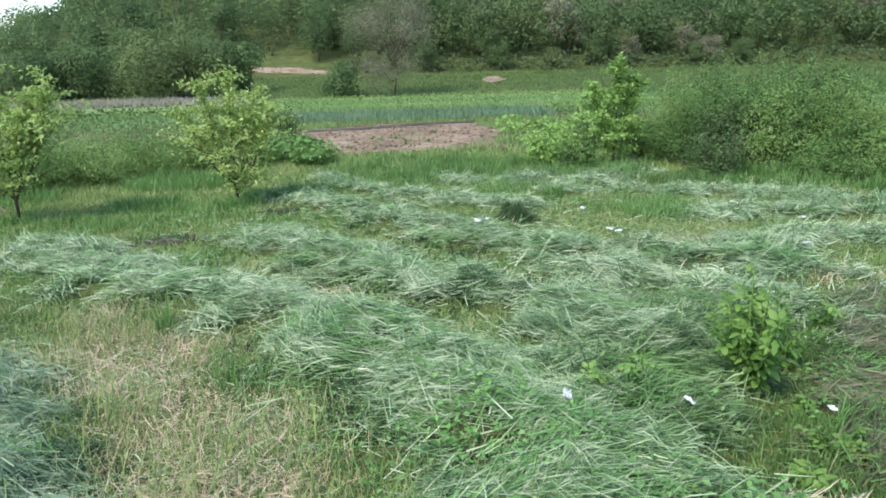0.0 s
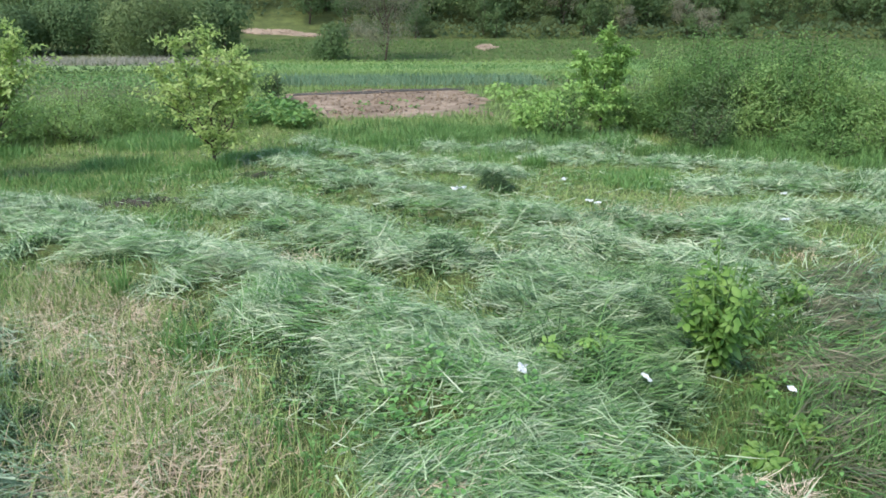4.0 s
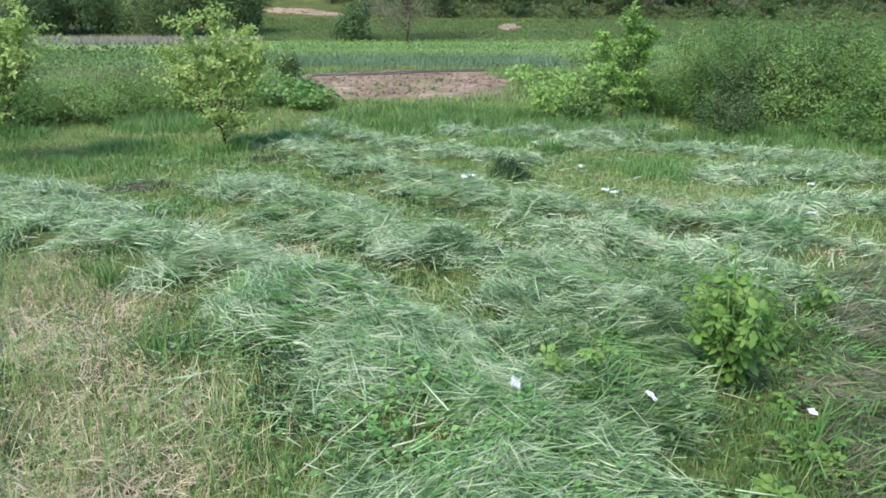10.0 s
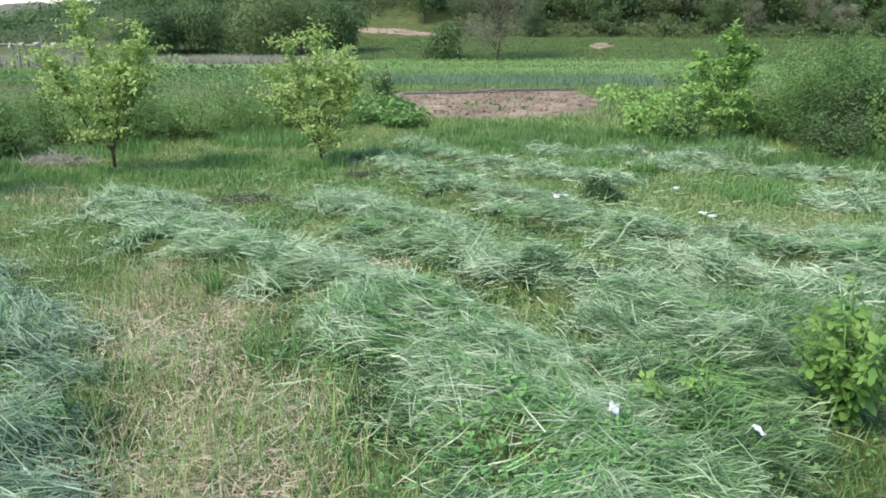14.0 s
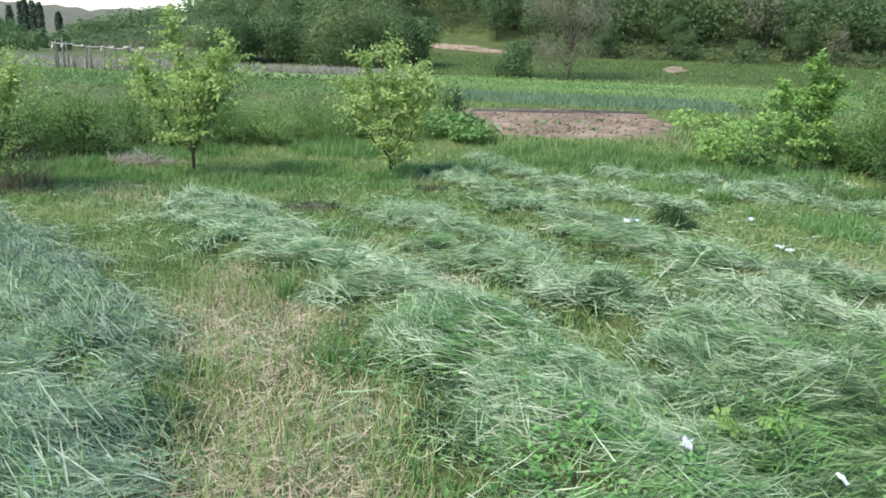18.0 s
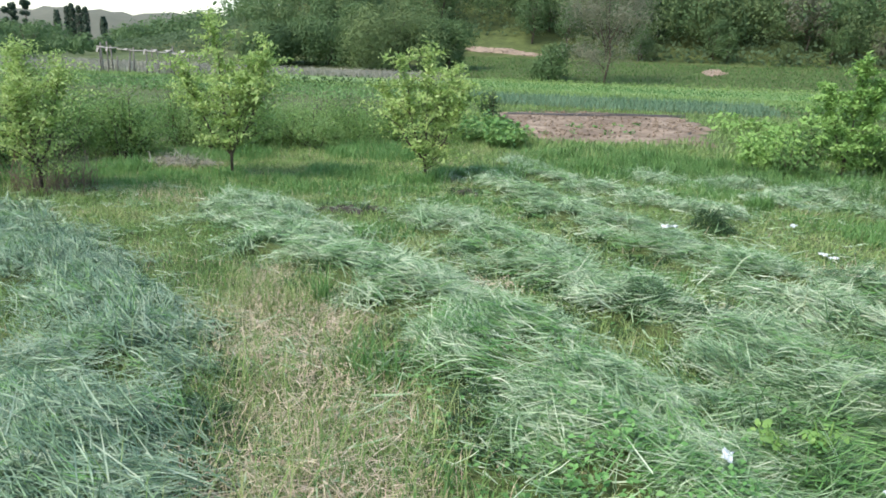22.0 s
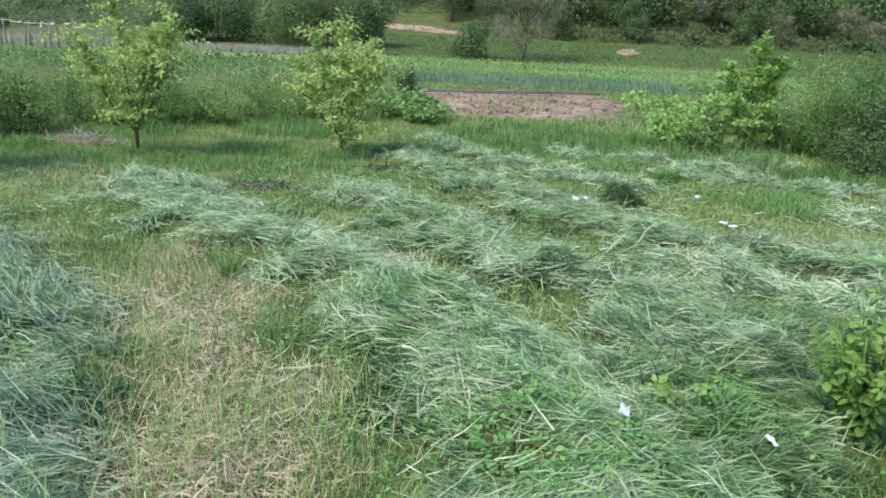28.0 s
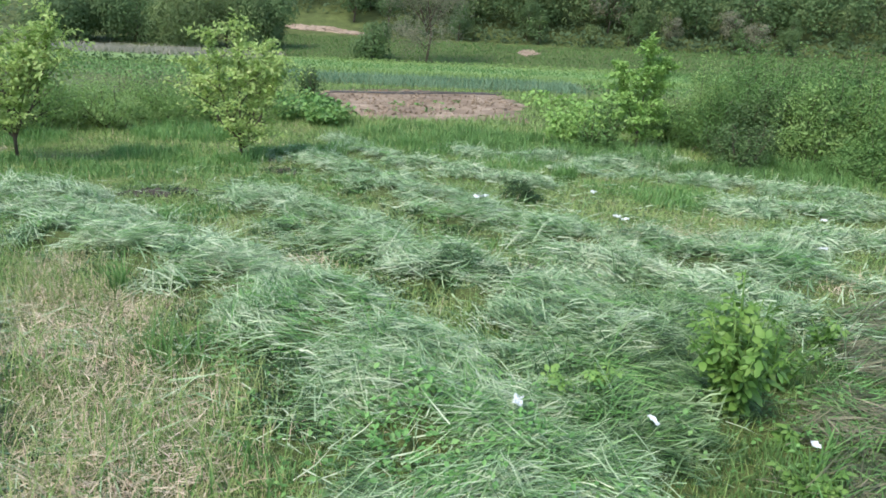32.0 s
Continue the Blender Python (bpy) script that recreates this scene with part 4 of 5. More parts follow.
for k, (h, w, mat, lab) in enumerate(((6.5, 5.5, M_WOOD1, "leafy green tree on a wooded hillside"), (7.5, 5.5, M_WOOD1, "tall leafy green tree on a wooded hillside"), (5.0, 5.5, M_WOOD2, "spreading pale green tree on a wooded hillside"), (6.5, 5.0, M_WOOD3, "grey-brown tree barely in leaf on a hillside"), (5.5, 5.0, M_HEDGED, "dark green tree on a wooded hillside"))):
    x, y = xy(-12 + 9 * k, 47)
    models.append(tree(x, y, h, w, 2300, 0.26, mat, lab, "hillside_tree", limbs=False))
    tagged(models[-1], group="trees of the wooded hillside")
for k in range(230):
    u = rng.uniform(-40, 170)
    v = (29 if u < -17 else 42) + 4 * rng.random() + (k % 4) * 6
    x, y = xy(u, v)
    if -0.32 < x / y < -0.175 and v < 50:
        continue
    brown = 0.3 if u > 18 else 0.2
    src = models[3] if rng.random() < brown and u > 0 else models[4] if rng.random() < (0.45 if u > 10 else 0.15) else models[int(rng.integers(0, 3))]
    s = rng.uniform(0.5, 0.95) * (0.7 if k % 4 == 0 else 1.0) * (0.72 if u < -34 else 1.0)
    copy_thing(src, Matrix.LocRotScale((x, y, float(land(x, y)) - 0.05), Euler((0, 0, rng.uniform(0, 6.28))), None) @ Matrix.Scale(s, 4))
woods = {0: [], 1: [], 2: []}
for k in range(2300):
    u, v = rng.uniform(-84, 200), 46 + 104 * rng.random() ** 1.5
    x, y = xy(u, v)
    if x / y < -0.68 or (v < 50 and -0.33 < x / y < -0.17):
        continue
    h, w = rng.uniform(4.0, 7) * (0.75 if x / y < -0.56 else 1), rng.uniform(4.0, 6.0)
    z = float(land(x, y))
    lobes = [(x + rng.normal() * w * 0.22, y + rng.normal() * w * 0.22, z + h * rng.uniform(0.35, 0.85), w * rng.uniform(0.22, 0.36), 1.0) for _ in range(5)]
    kind = 2 if wob(x, y, 0.045, 4.0) + 0.004 * u > 0.5 else (1 if rng.random() < 0.3 else 0)
    L = np.array(lobes)
    m = 320 if v < 75 else 120 if v < 95 else 50
    kk = rng.integers(0, 5, m)
    d = unit(m)
    c = L[kk, :3] + d * (L[kk, 3] * rng.uniform(0.7, 1.08, m))[:, None]
    woods[kind].append(leaves(c, d, 0.31 if v < 75 else 0.66 if v < 95 else 1.2, 0.3, 0.7, 0.4))
for kind, mat, lab in ((0, M_WOOD1, "dense green woodland covering a steep hillside"), (1, M_WOOD2, "pale green trees scattered through hillside woodland"), (2, M_WOOD3, "grey-brown trees barely in leaf on a hillside")):
    v, f = join(*woods[kind])
    tagged(new("hillside_woods", tri_mesh("hillside_woods", v, f, mat)), lab, "woodland", kind="stuff")

n = 76000
u, v = rng.uniform(-80, 160, n), 42 + 90 * rng.random(n) ** 1.4
x, y = xy(u, v)
ok = (x / y > -0.95) & ~((x / y > -0.315) & (x / y < -0.18) & (v < 49))
x, y = x[ok], y[ok]
under = leaves(np.stack([x, y, land(x, y) + rng.uniform(0.1, 1.3, len(x))], 1), np.tile([0, -0.5, 0.6], (len(x), 1)), 0.4, 0.3, 0.8, 0.6)
tagged(new("undergrowth", tri_mesh("undergrowth", *under, M_UNDER)), "dense green scrub covering the ground of a wooded hillside", "scrub", kind="stuff")

# trees on the plain
belt = []
for k in range(520):
    r = rng.uniform(-2.0, -0.62)
    low = r < -0.95
    d = rng.uniform(250, 340) if k % 2 else rng.uniform(90, 200)
    x, y = r * d / math.hypot(1, r), d / math.hypot(1, r)
    if -1.06 < r < -0.95 and d > 200 or (not low and d < 125):
        continue
    rise = float(np.interp(r, (-0.95, -0.9, -0.76, -0.62), (0.015, 0.024, 0.04, 0.052)))
    h = (rng.uniform(5, 8.5) if d > 220 else rng.uniform(1.2, 2.6)) if low else (2.35 + rise * d) * rng.uniform(0.6, 1.05)
    d2 = unit(80 if low else 190)
    c = np.array([x, y, float(land(x, y)) + h * 0.5]) + d2 * np.array([h * 0.5, h * 0.5, h * 0.52]) * rng.uniform(0.7, 1.05, (len(d2), 1))
    belt.append(leaves(c, d2, 0.35 + (0.11 if low else 0.06) * h, 0.3, 0.7, 0.45))
v, f = join(*belt)
tagged(new("tree_belt", tri_mesh("tree_belt", v, f, M_WOOD1)), "belt of green trees and bushes across a plain", "woodland", kind="stuff")
for px, h in ((-346, 17), (-343, 20), (-339, 21), (-335, 20), (-327.6, 19), (-316.4, 14)):
    root = tagged(new("poplar"), "tall narrow dark poplar on a far plain", "tree", "poplars on the far plain")
    v, f = join(tube([(0, 0, -0.5), (0, 0, h * 0.5), (0, 0, h * 0.9)], 0.4, 0.08, 6))
    part("trunk", tri_mesh("trunk", v, f, M_BARK), root)
    d = unit(700)
    t = rng.random(700)
    rad = 2.0 * np.sin(np.pi * np.clip(t * 0.8 + 0.14, 0, 1)) ** 0.4
    c = np.stack([d[:, 0] * rad, d[:, 1] * rad, h * (0.06 + 0.94 * t)], 1)
    v, f = leaves(c, d, 1.5, 0.8, 0.6, 0.5)
    part("crown", tri_mesh("crown", v, f, M_POPLAR), root)
    root.location = (px - 5, 330 + rng.normal() * 3, float(land(px, 330)))
for x, y, h, w, mat in ((-41, 23, 5.5, 6, M_WOOD1), (-46, 26, 6.5, 7, M_WOOD1), (-37, 19, 4.2, 5, M_WOOD1), (-40, 29.5, 2.4, 4.5, M_WOOD3), (-44, 33, 3.0, 5, M_WOOD2), (-52, 40, 4, 6, M_WOOD2), (-34, 22, 2.2, 3.2, M_HEDGE), (-60, 52, 4, 6, M_WOOD1), (-410, 330, 23, 11, M_POPLAR), (-394, 332, 24, 10, M_POPLAR), (-379, 330, 25, 8, M_POPLAR)):
    tree(x, y, h, w, 1500, 1.9 if h > 20 else 0.26 if h > 3 else 0.16, mat, "green tree beyond a hedge on the valley floor", "tree", 0.05)


# ---- fields ----
def strip(name, u0, u1, v0, v1, mat, label, lift=0.02, ridge=0.0, pitch=0.75):
    """A slab of field along the crop rows, with furrows."""
    nu, nv = max(2, int((u1 - u0) / 2)), max(2, int((v1 - v0) / (pitch / 4 if ridge else 1.5)))
    U, V = np.meshgrid(np.linspace(u0, u1, nu + 1), np.linspace(v0, v1, nv + 1))
    V2 = V + 0.35 * wob(U, V * 0 + v0, 0.12)
    x, y = xy(U, V2)
    z = land(x, y) + lift + ridge * (0.5 + 0.5 * np.sin(2 * np.pi * V / pitch))
    z[0], z[-1], z[:, 0], z[:, -1] = (land(x, y) - 0.06)[0], (land(x, y) - 0.06)[-1], (land(x, y) - 0.06)[:, 0], (land(x, y) - 0.06)[:, -1]
    w = nu + 1
    i = (np.arange(nv)[:, None] * w + np.arange(nu)[None]).ravel()
    f = np.concatenate([np.stack([i, i + 1, i + w + 1], 1), np.stack([i, i + w + 1, i + w], 1)])
    return tagged(new(name, tri_mesh(name, np.stack([x, y, z], -1).reshape(-1, 3), f, mat)), label, "field", kind="structure")


def crop_rows(name, u0, u1, v0, v1, row, step, h, mat, label, n=6, wide=0.03, bushy=False, loose=0.07):
    bits = []
    for v in np.arange(v0, v1, row):
        u = np.arange(u0, u1, step) + rng.normal(0, step * 0.2, len(np.arange(u0, u1, step)))
        u = np.repeat(u, n)
        m = len(u)
        x, y = xy(u + rng.normal(0, 0.05 if v0 < 7 and loose < 0.2 else max(0.18, 0.6 * loose), m), v + 0.35 * wob(u, u * 0 + v0, 0.12) + rng.normal(0, loose, m))
        ok = ((x + 2.7) / 3.9) ** 2 + ((y - 24.6) / 5.3) ** 2 > 1
        x, y, u, m = x[ok], y[ok], u[ok], int(ok.sum())
        p = np.stack([x, y, land(x, y) + 0.02], 1)
        hh = h * rng.uniform(0.6, 1.1, m)
        if bushy:
            p[:, 2] += hh * rng.random(m)
            bits.append(leaves(p + rng.normal(size=(m, 3)) * (0.1, 0.1, 0.02), unit(m), wide, 0.8, 0.7))
        else:
            bits.append(blades(p, rng.uniform(0, 6.283, m), rng.uniform(1.0, 1.5, m), rng.uniform(0.0, 0.9, m), hh, np.full(m, wide), 2))
    v, f = join(*bits)
    tagged(new(name, tri_mesh(name, v, f, mat)), label, "crop", kind="stuff")


strip("field_meadow", -70, 17, 7.2, 28, M_MEADOW, "bright green field strips on the valley floor", 0.015)
strip("field_leeks", -9, 6.3, -0.4, 7.2, M_GROUND, "earth between rows of leeks", 0.025, 0.05)
strip("field_path", 3.4, 6.6, -1.6, -0.3, M_SAND, "pale bare strip of earth beside a vegetable plot", 0.03)
crop_rows("leek_rows", -8.6, 6.1, 0.0, 7.0, 0.7, 0.17, 0.42, M_LEEK, "rows of blue-green leeks in a vegetable plot", 7, 0.025)
crop_rows("vegetable_rows", 6.4, 30, -1.0, 7.0, 0.8, 0.25, 0.35, M_CROP, "long rows of bushy green vegetables", 6, 0.13, True)
crop_rows("grass_strip", -40, 18, 7.6, 11.5, 0.45, 0.22, 0.3, M_MEADOW, "yellow-green strip of grass between vegetable plots", 5, 0.035, False, 0.3)
crop_rows("potato_rows", -12, 17, 12.2, 18.0, 0.8, 0.22, 0.3, M_CROP, "long rows of bushy green potato plants", 6, 0.12, True)
crop_rows("bean_rows", -12, 15, 19.0, 26.0, 1.0, 0.3, 0.3, M_MEADOW, "pale green rows of low vegetables", 6, 0.14, True)
crop_rows("potato_rows", -34, -8.5, -2.0, 6.8, 0.8, 0.22, 0.35, M_CROP, "long rows of bushy green potato plants", 6, 0.13, True)
crop_rows("bush_row", -22, -9, 8.0, 8.8, 0.4, 0.35, 0.6, M_HEDGED, "dark low row of bushes between fields", 10, 0.16, True)
crop_rows("reed_bed", -70, -14, 19.5, 27.0, 0.7, 0.25, 0.65, M_REED, "pale grey-brown dry reeds along a ditch", 6, 0.04)
crop_rows("reed_bed", -70, -28, 11.5, 19.0, 1.2, 0.4, 0.7, M_REED, "pale grey-brown dry reeds on waste ground", 6, 0.05)
crop_rows("waste_grass", 15.5, 60, 7.6, 27, 0.6, 0.3, 0.35, M_DEEP, "dark green rough grass beyond a hedge", 6, 0.05, False, 0.4)
crop_rows("bank_grass", -20, 70, 27, 44, 0.8, 0.3, 0.22, M_DEEP, "dark green grass on a low bank below the woods", 7, 0.05, False, 0.45)
crop_rows("rough_grass", -8, 9, -13.5, -0.5, 0.35, 0.16, 0.2, M_MEADOW, "rough green grass round the vegetable plots", 5, 0.022, False, 0.25)


def slab(name, ring, mat, label, lift, category="field", rough=0.03, step=0.35):
    """A patch of ground within an outline, with clods."""
    cx, cy = sum(q[0] for q in ring) / len(ring), sum(q[1] for q in ring) / len(ring)
    n, m = 72, 26
    vs, fs = [], []
    for k in range(n):
        t = k / n * len(ring)
        a, b = ring[int(t)], ring[(int(t) + 1) % len(ring)]
        ex, ey = a[0] + (b[0] - a[0]) * (t % 1), a[1] + (b[1] - a[1]) * (t % 1)
        for j in range(1, m + 1):
            s = j / m
            s *= 1 + 0.09 * math.sin(k * 1.7 + cx) + 0.07 * math.sin(k * 0.61 + cy) if j > m - 4 else 1
            x, y = cx + (ex - cx) * s, cy + (ey - cy) * s
            edge = 0 if j < m else -0.08
            vs.append((x + rng.normal() * 0.02, y + rng.normal() * 0.02, float(land(x, y)) + lift + edge + (rng.uniform(-rough, rough) if j < m else 0)))
    vs.append((cx, cy, float(land(cx, cy)) + lift))
    for k in range(n):
        k2 = (k + 1) % n
        fs.append((n * m, k * m, k2 * m))
        for j in range(m - 1):
            a, b = k * m + j, k2 * m + j
            fs += [(a, a + 1, b + 1), (a, b + 1, b)]
    return tagged(new(name, tri_mesh(name, vs, fs, mat)), label, category, kind="structure")


slab("soil_bed", [(-3.9, 19.3), (-1.2, 19.6), (0.9, 20.8), (1.1, 23.5), (1.0, 26.0), (0.4, 29.3), (-1.6, 29.9), (-4.4, 28.2), (-6.6, 27.2), (-6.4, 24.4), (-5.0, 21.2)], M_SOIL, "reddish-brown bare tilled soil bed", 0.05)
clods = []
for _ in range(600):
    a, s = rng.uniform(0, 6.283), math.sqrt(rng.random())
    x, y = -2.7 + 3.6 * s * math.cos(a), 24.6 + 4.6 * s * math.sin(a)
    r = rng.uniform(0.02, 0.065)
    q = np.array([(1, 0, 0), (-1, 0, 0), (0, 1, 0), (0, -1, 0), (0, 0, 1), (0, 0, -1)]) * r * rng.uniform(0.6, 1.3, (6, 1)) + (x, y, float(land(x, y)) + 0.07)
    clods.append((q, [(0, 2, 4), (2, 1, 4), (1, 3, 4), (3, 0, 4), (2, 0, 5), (1, 2, 5), (3, 1, 5), (0, 3, 5)]))
v, f = join(*clods)
tagged(new("soil_clods", tri_mesh("soil_clods", v, f, M_SOIL)), "brown earth clods on a tilled bed", "soil", kind="stuff")
# the sandy track and a scar on the slope
tr = [far(-0.305, 44.0), far(-0.25, 43.4), far(-0.195, 42.4), far(-0.2, 43.4), far(-0.25, 44.8), far(-0.3, 45.0)]
slab("earth_track", tr, M_SAND, "pale bare earth track on a wooded slope", 0.25, "track", 0.1)
sx, sy = far(0.03, 36)
slab("earth_scar", [(sx - 0.9, sy - 0.6), (sx - 0.2, sy - 2.4), (sx + 0.5, sy - 1.6), (sx + 1.2, sy - 0.4), (sx + 0.5, sy + 1.8), (sx - 0.4, sy + 1.4)], M_SAND, "patch of bare sandy earth on a grassy bank", 0.1, "bank", 0.08)

for off, bend in ((0, 0.0), (0.45, 0.3)):
    a, b = Vector((-6.0, 25.6 + off, 0)), Vector((0.3, 28.9 + off * 1.5, 0))
    pts = []
    for k in range(15):
        q = a.lerp(b, k / 14)
        q.y += 0.18 * math.sin(k * 0.8 + bend * 5)
        q.z = float(land(q.x, q.y)) + 0.1
        pts.append(q)
    v, f = tube(pts, 0.022, 0.022, 8)
    tagged(new("irrigation_pipe", tri_mesh("irrigation_pipe", v, f, M_PIPE)), "grey irrigation pipe lying along a soil bed", "pipe", "irrigation pipes")


def leafy_plant(x, y, w, h, n, size, mat, label, name, category="plant", group=""):
    root = tagged(new(name), label, category, group)
    st, cs, ds = [], [], []
    for _ in range(n):
        a, r = rng.uniform(0, 6.283), w * 0.5 * math.sqrt(rng.random())
        e = np.array([r * math.cos(a), r * math.sin(a), h * rng.uniform(0.45, 1.0) * (1 - 0.4 * (2 * r / w) ** 2)])
        st.append(tube([(e[0] * 0.15, e[1] * 0.15, -0.02), e * (0.6, 0.6, 0.65), e], 0.008, 0.004, 4))
        cs.append(e)
        ds.append((e[0] * 0.6, e[1] * 0.6, 0.8))
    for v, f in st if n < 20 else [join(*st)]:
        part("stem", tri_mesh("stem", v, f, mat), root)
    v, f = leaves(np.array(cs), np.array(ds), size, 0.6, 0.9)
    part("foliage", tri_mesh("leaves", v, f, mat), root)
    root.location = (x, y, float(ground_z(np.array(x), np.array(y))))
    return root


for k in range(34):
    t = k / 33
    x, y = -4.9 + (1.9 - 0.8 * t) * rng.random() - 1.6 * t, 17.2 + 4.4 * t
    leafy_plant(x, y, 0.8, rng.uniform(0.4, 0.62), 54, 0.13, M_SQUASH, "broad-leaved green vegetable plant beside bare soil", "vegetable_plant", "plant", "vegetable plants by the soil bed")
shrub(-6.3, 24.6, 1.0, 1.05, 900, 0.09, M_HEDGED, "small dark green bush among vegetables", "bush")
for k in range(26):
    leafy_plant(rng.uniform(1.5, 5.6), rng.uniform(20, 29.5), 1.0, 0.45, 26, 0.18, M_BRIGHT, "leafy bright green vegetable plant in a plot", "vegetable_plant", "plant", "vegetable plants in the plot")
for k in range(9):
    leafy_plant(rng.uniform(-3.5, 0.5), rng.uniform(20.3, 25), 0.35, 0.2, 10, 0.1, M_SQUASH, "small green seedling in bare soil", "seedling", "plant", "seedlings in the soil bed")

# ---- trellis ----
trellis = tagged(new("trellis"), "weathered wooden post trellis with pale rags on its rails", "trellis")
def tx(s):
    return -39.0 + (s - 210) * 0.0455, 40.2


for k, (px, h, lean) in enumerate(((207, 1.9, 0.1), (213, 2.3, -0.12), (224, 2.4, -0.05), (233, 2.1, -0.15), (241, 1.3, 0.0), (263, 1.9, 0.2), (273, 2.0, 0.0), (297, 1.9, 0.02), (307, 2.0, 0.02), (320, 1.8, -0.12), (331, 1.9, 0.25), (341, 1.9, 0.0), (347, 2.2, -0.08), (372, 1.7, 0.05), (392, 1.7, 0.0))):
    x, y = tx(px)
    z = float(land(x, y))
    h *= 0.9
    v, f = tube([(x, y, z - 0.3), (x + lean * 0.5, y, z + h * 0.5), (x + lean, y + 0.05, z + h)], 0.065, 0.05, 7)
    part("post", tri_mesh("post", v, f, M_POST), trellis)
for a, b, h in ((204, 245, 2.0), (243, 300, 1.85), (295, 352, 1.8), (345, 398, 1.65)):
    (x0, y0), (x1, y1) = tx(a), tx(b)
    z = float(land(x0, y0)) + h * 0.9
    v, f = tube([(x0, y0, z), ((x0 + x1) / 2, (y0 + y1) / 2, z - 0.08), (x1, y1, z - 0.05)], 0.045, 0.04, 6)
    part("rail", tri_mesh("rail", v, f, M_CLOTH), trellis, "pale bleached rail")
for px, w, d in ((208, 0.16, 0.3), (226, 0.2, 0.2), (262, 0.35, 0.08), (297, 0.12, 0.32), (316, 0.25, 0.12), (340, 0.4, 0.08), (366, 0.3, 0.16)):
    x, y = tx(px)
    z = float(land(x, y)) + 1.7
    vs, fs = [], []
    for s in (-1, 1):
        for i in range(5):
            for j in range(4):
                vs.append((x - w / 2 + w * i / 4, y + s * (0.05 + 0.04 * j) - 0.05, z - d * j / 3 + 0.03 * math.sin(i * 2.1 + px)))
        for i in range(4):
            for j in range(3):
                a = (0 if s < 0 else 20) + i * 4 + j
                fs += [(a, a + 4, a + 5), (a, a + 5, a + 1)]
    for i in range(4):
        a = i * 4
        fs += [(a, a + 20, a + 24), (a, a + 24, a + 4)]
    part("rag", tri_mesh("rag", vs, fs, M_CLOTH), trellis, "pale faded rag over the rail")


# ---- small things in the meadow ----
def weed(x, y, h, w, nstem, per, size, label, mat=M_WEED):
    """A leafy weed, leaf by leaf."""
    root = tagged(new("weed_plant"), label, "plant")
    kinds = []
    for k in range(4):
        vs, fs, m = [], [], 5
        for turn, long, off in ((0.0, 1.0, 0.3), (0.85, 0.72, 0.26), (-0.85, 0.72, 0.26), (1.5 + 0.2 * k, 0.45, 0.2), (-1.5 - 0.2 * k, 0.45, 0.2)):
            c, d, o = math.cos(turn), math.sin(turn), len(vs)
            for j in range(m + 1):
                t = j / m
                ww = 0.27 * long * math.sin(math.pi * min(1, t * 0.9 + 0.08)) ** 0.8 * (1 - (0.12 + 0.08 * k) * (j % 2))
                q = off + t * long * 0.75
                dz = -(0.25 + 0.1 * k) * q * q
                vs += [(q * c - e * ww * d, q * d + e * ww * c, dz + 0.16 * ww * abs(e)) for e in (-1, 0, 1)]
            for j in range(m):
                a = o + j * 3
                fs += [(a, a + 3, a + 4), (a, a + 4, a + 1), (a + 1, a + 4, a + 5), (a + 1, a + 5, a + 2)]
        o = len(vs)
        vs += [(0, -0.02, 0), (0, 0.02, 0), (0.32, 0.0, -0.01)]
        fs.append((o, o + 2, o + 1))
        kinds.append(tri_mesh("leaf", np.array(vs) * size, fs, mat))
    z0 = float(ground_z(np.array(x), np.array(y)))
    for _ in range(nstem):
        a, s = rng.uniform(0, 6.283), rng.uniform(0.1, 1)
        top = np.array([math.cos(a) * w * 0.5 * s, math.sin(a) * w * 0.5 * s, h * rng.uniform(0.7, 1.0) * (1.05 - 0.35 * s)])
        v, f = tube([(top[0] * 0.1, top[1] * 0.1, -0.03), top * (0.5, 0.5, 0.55), top], 0.007, 0.003, 5)
        stem = part("stem", tri_mesh("stem", v, f, M_WEED), root)
        for k in range(per):
            t = 0.12 + 0.88 * (k + rng.random()) / per
            q = top * (t ** 1.1, t ** 1.1, t)
            ob = part("leaf", kinds[int(rng.integers(0, 4))], stem)
            ob.matrix_basis = Matrix.LocRotScale(Vector(q), Euler((rng.normal() * 0.5, rng.uniform(-0.8, 0.5), rng.uniform(0, 6.283))), Vector((1, 1, 1)) * rng.uniform(0.55, 1.15) * (1.15 - 0.45 * t))
    root.location = (x, y, z0)
    return root


weed(1.74, 3.5, 0.76, 0.56, 22, 14, 0.1, "leafy light green weed with broad lobed leaves")
weed(2.08, 3.9, 0.45, 0.7, 14, 9, 0.07, "low leafy green weed beside a taller one")
weed(0.9, 3.35, 0.2, 0.26, 6, 4, 0.1, "small yellow-green weed in cut grass", M_BRIGHT)
weed(1.12, 3.4, 0.22, 0.24, 6, 4, 0.1, "small yellow-green weed in cut grass", M_BRIGHT)
weed(1.85, 2.8, 0.16, 0.4, 6, 6, 0.07, "low green weed in cut grass")
for x, y in ((-4.5, 2.55), (-4.75, 2.8), (-5.1, 2.7), (-4.85, 3.15), (-5.4, 3.3), (-4.35, 2.3)):
    weed(x, y, rng.uniform(0.16, 0.26), 0.34, 8, 6, 0.06, "low leafy blue-green weed in rough grass", M_FRESH)
weed(2.58, 4.45, 0.25, 0.5, 5, 6, 0.09, "low green weed in the mown meadow")
for x, y in ((-0.33, 2.1), (-0.16, 2.04), (0.05, 2.1), (-0.05, 1.95), (0.95, 3.3)):
    weed(x, y, 0.1, 0.16, 3, 3, 0.07, "small weed with yellowing leaves in short grass", M_YLEAF)
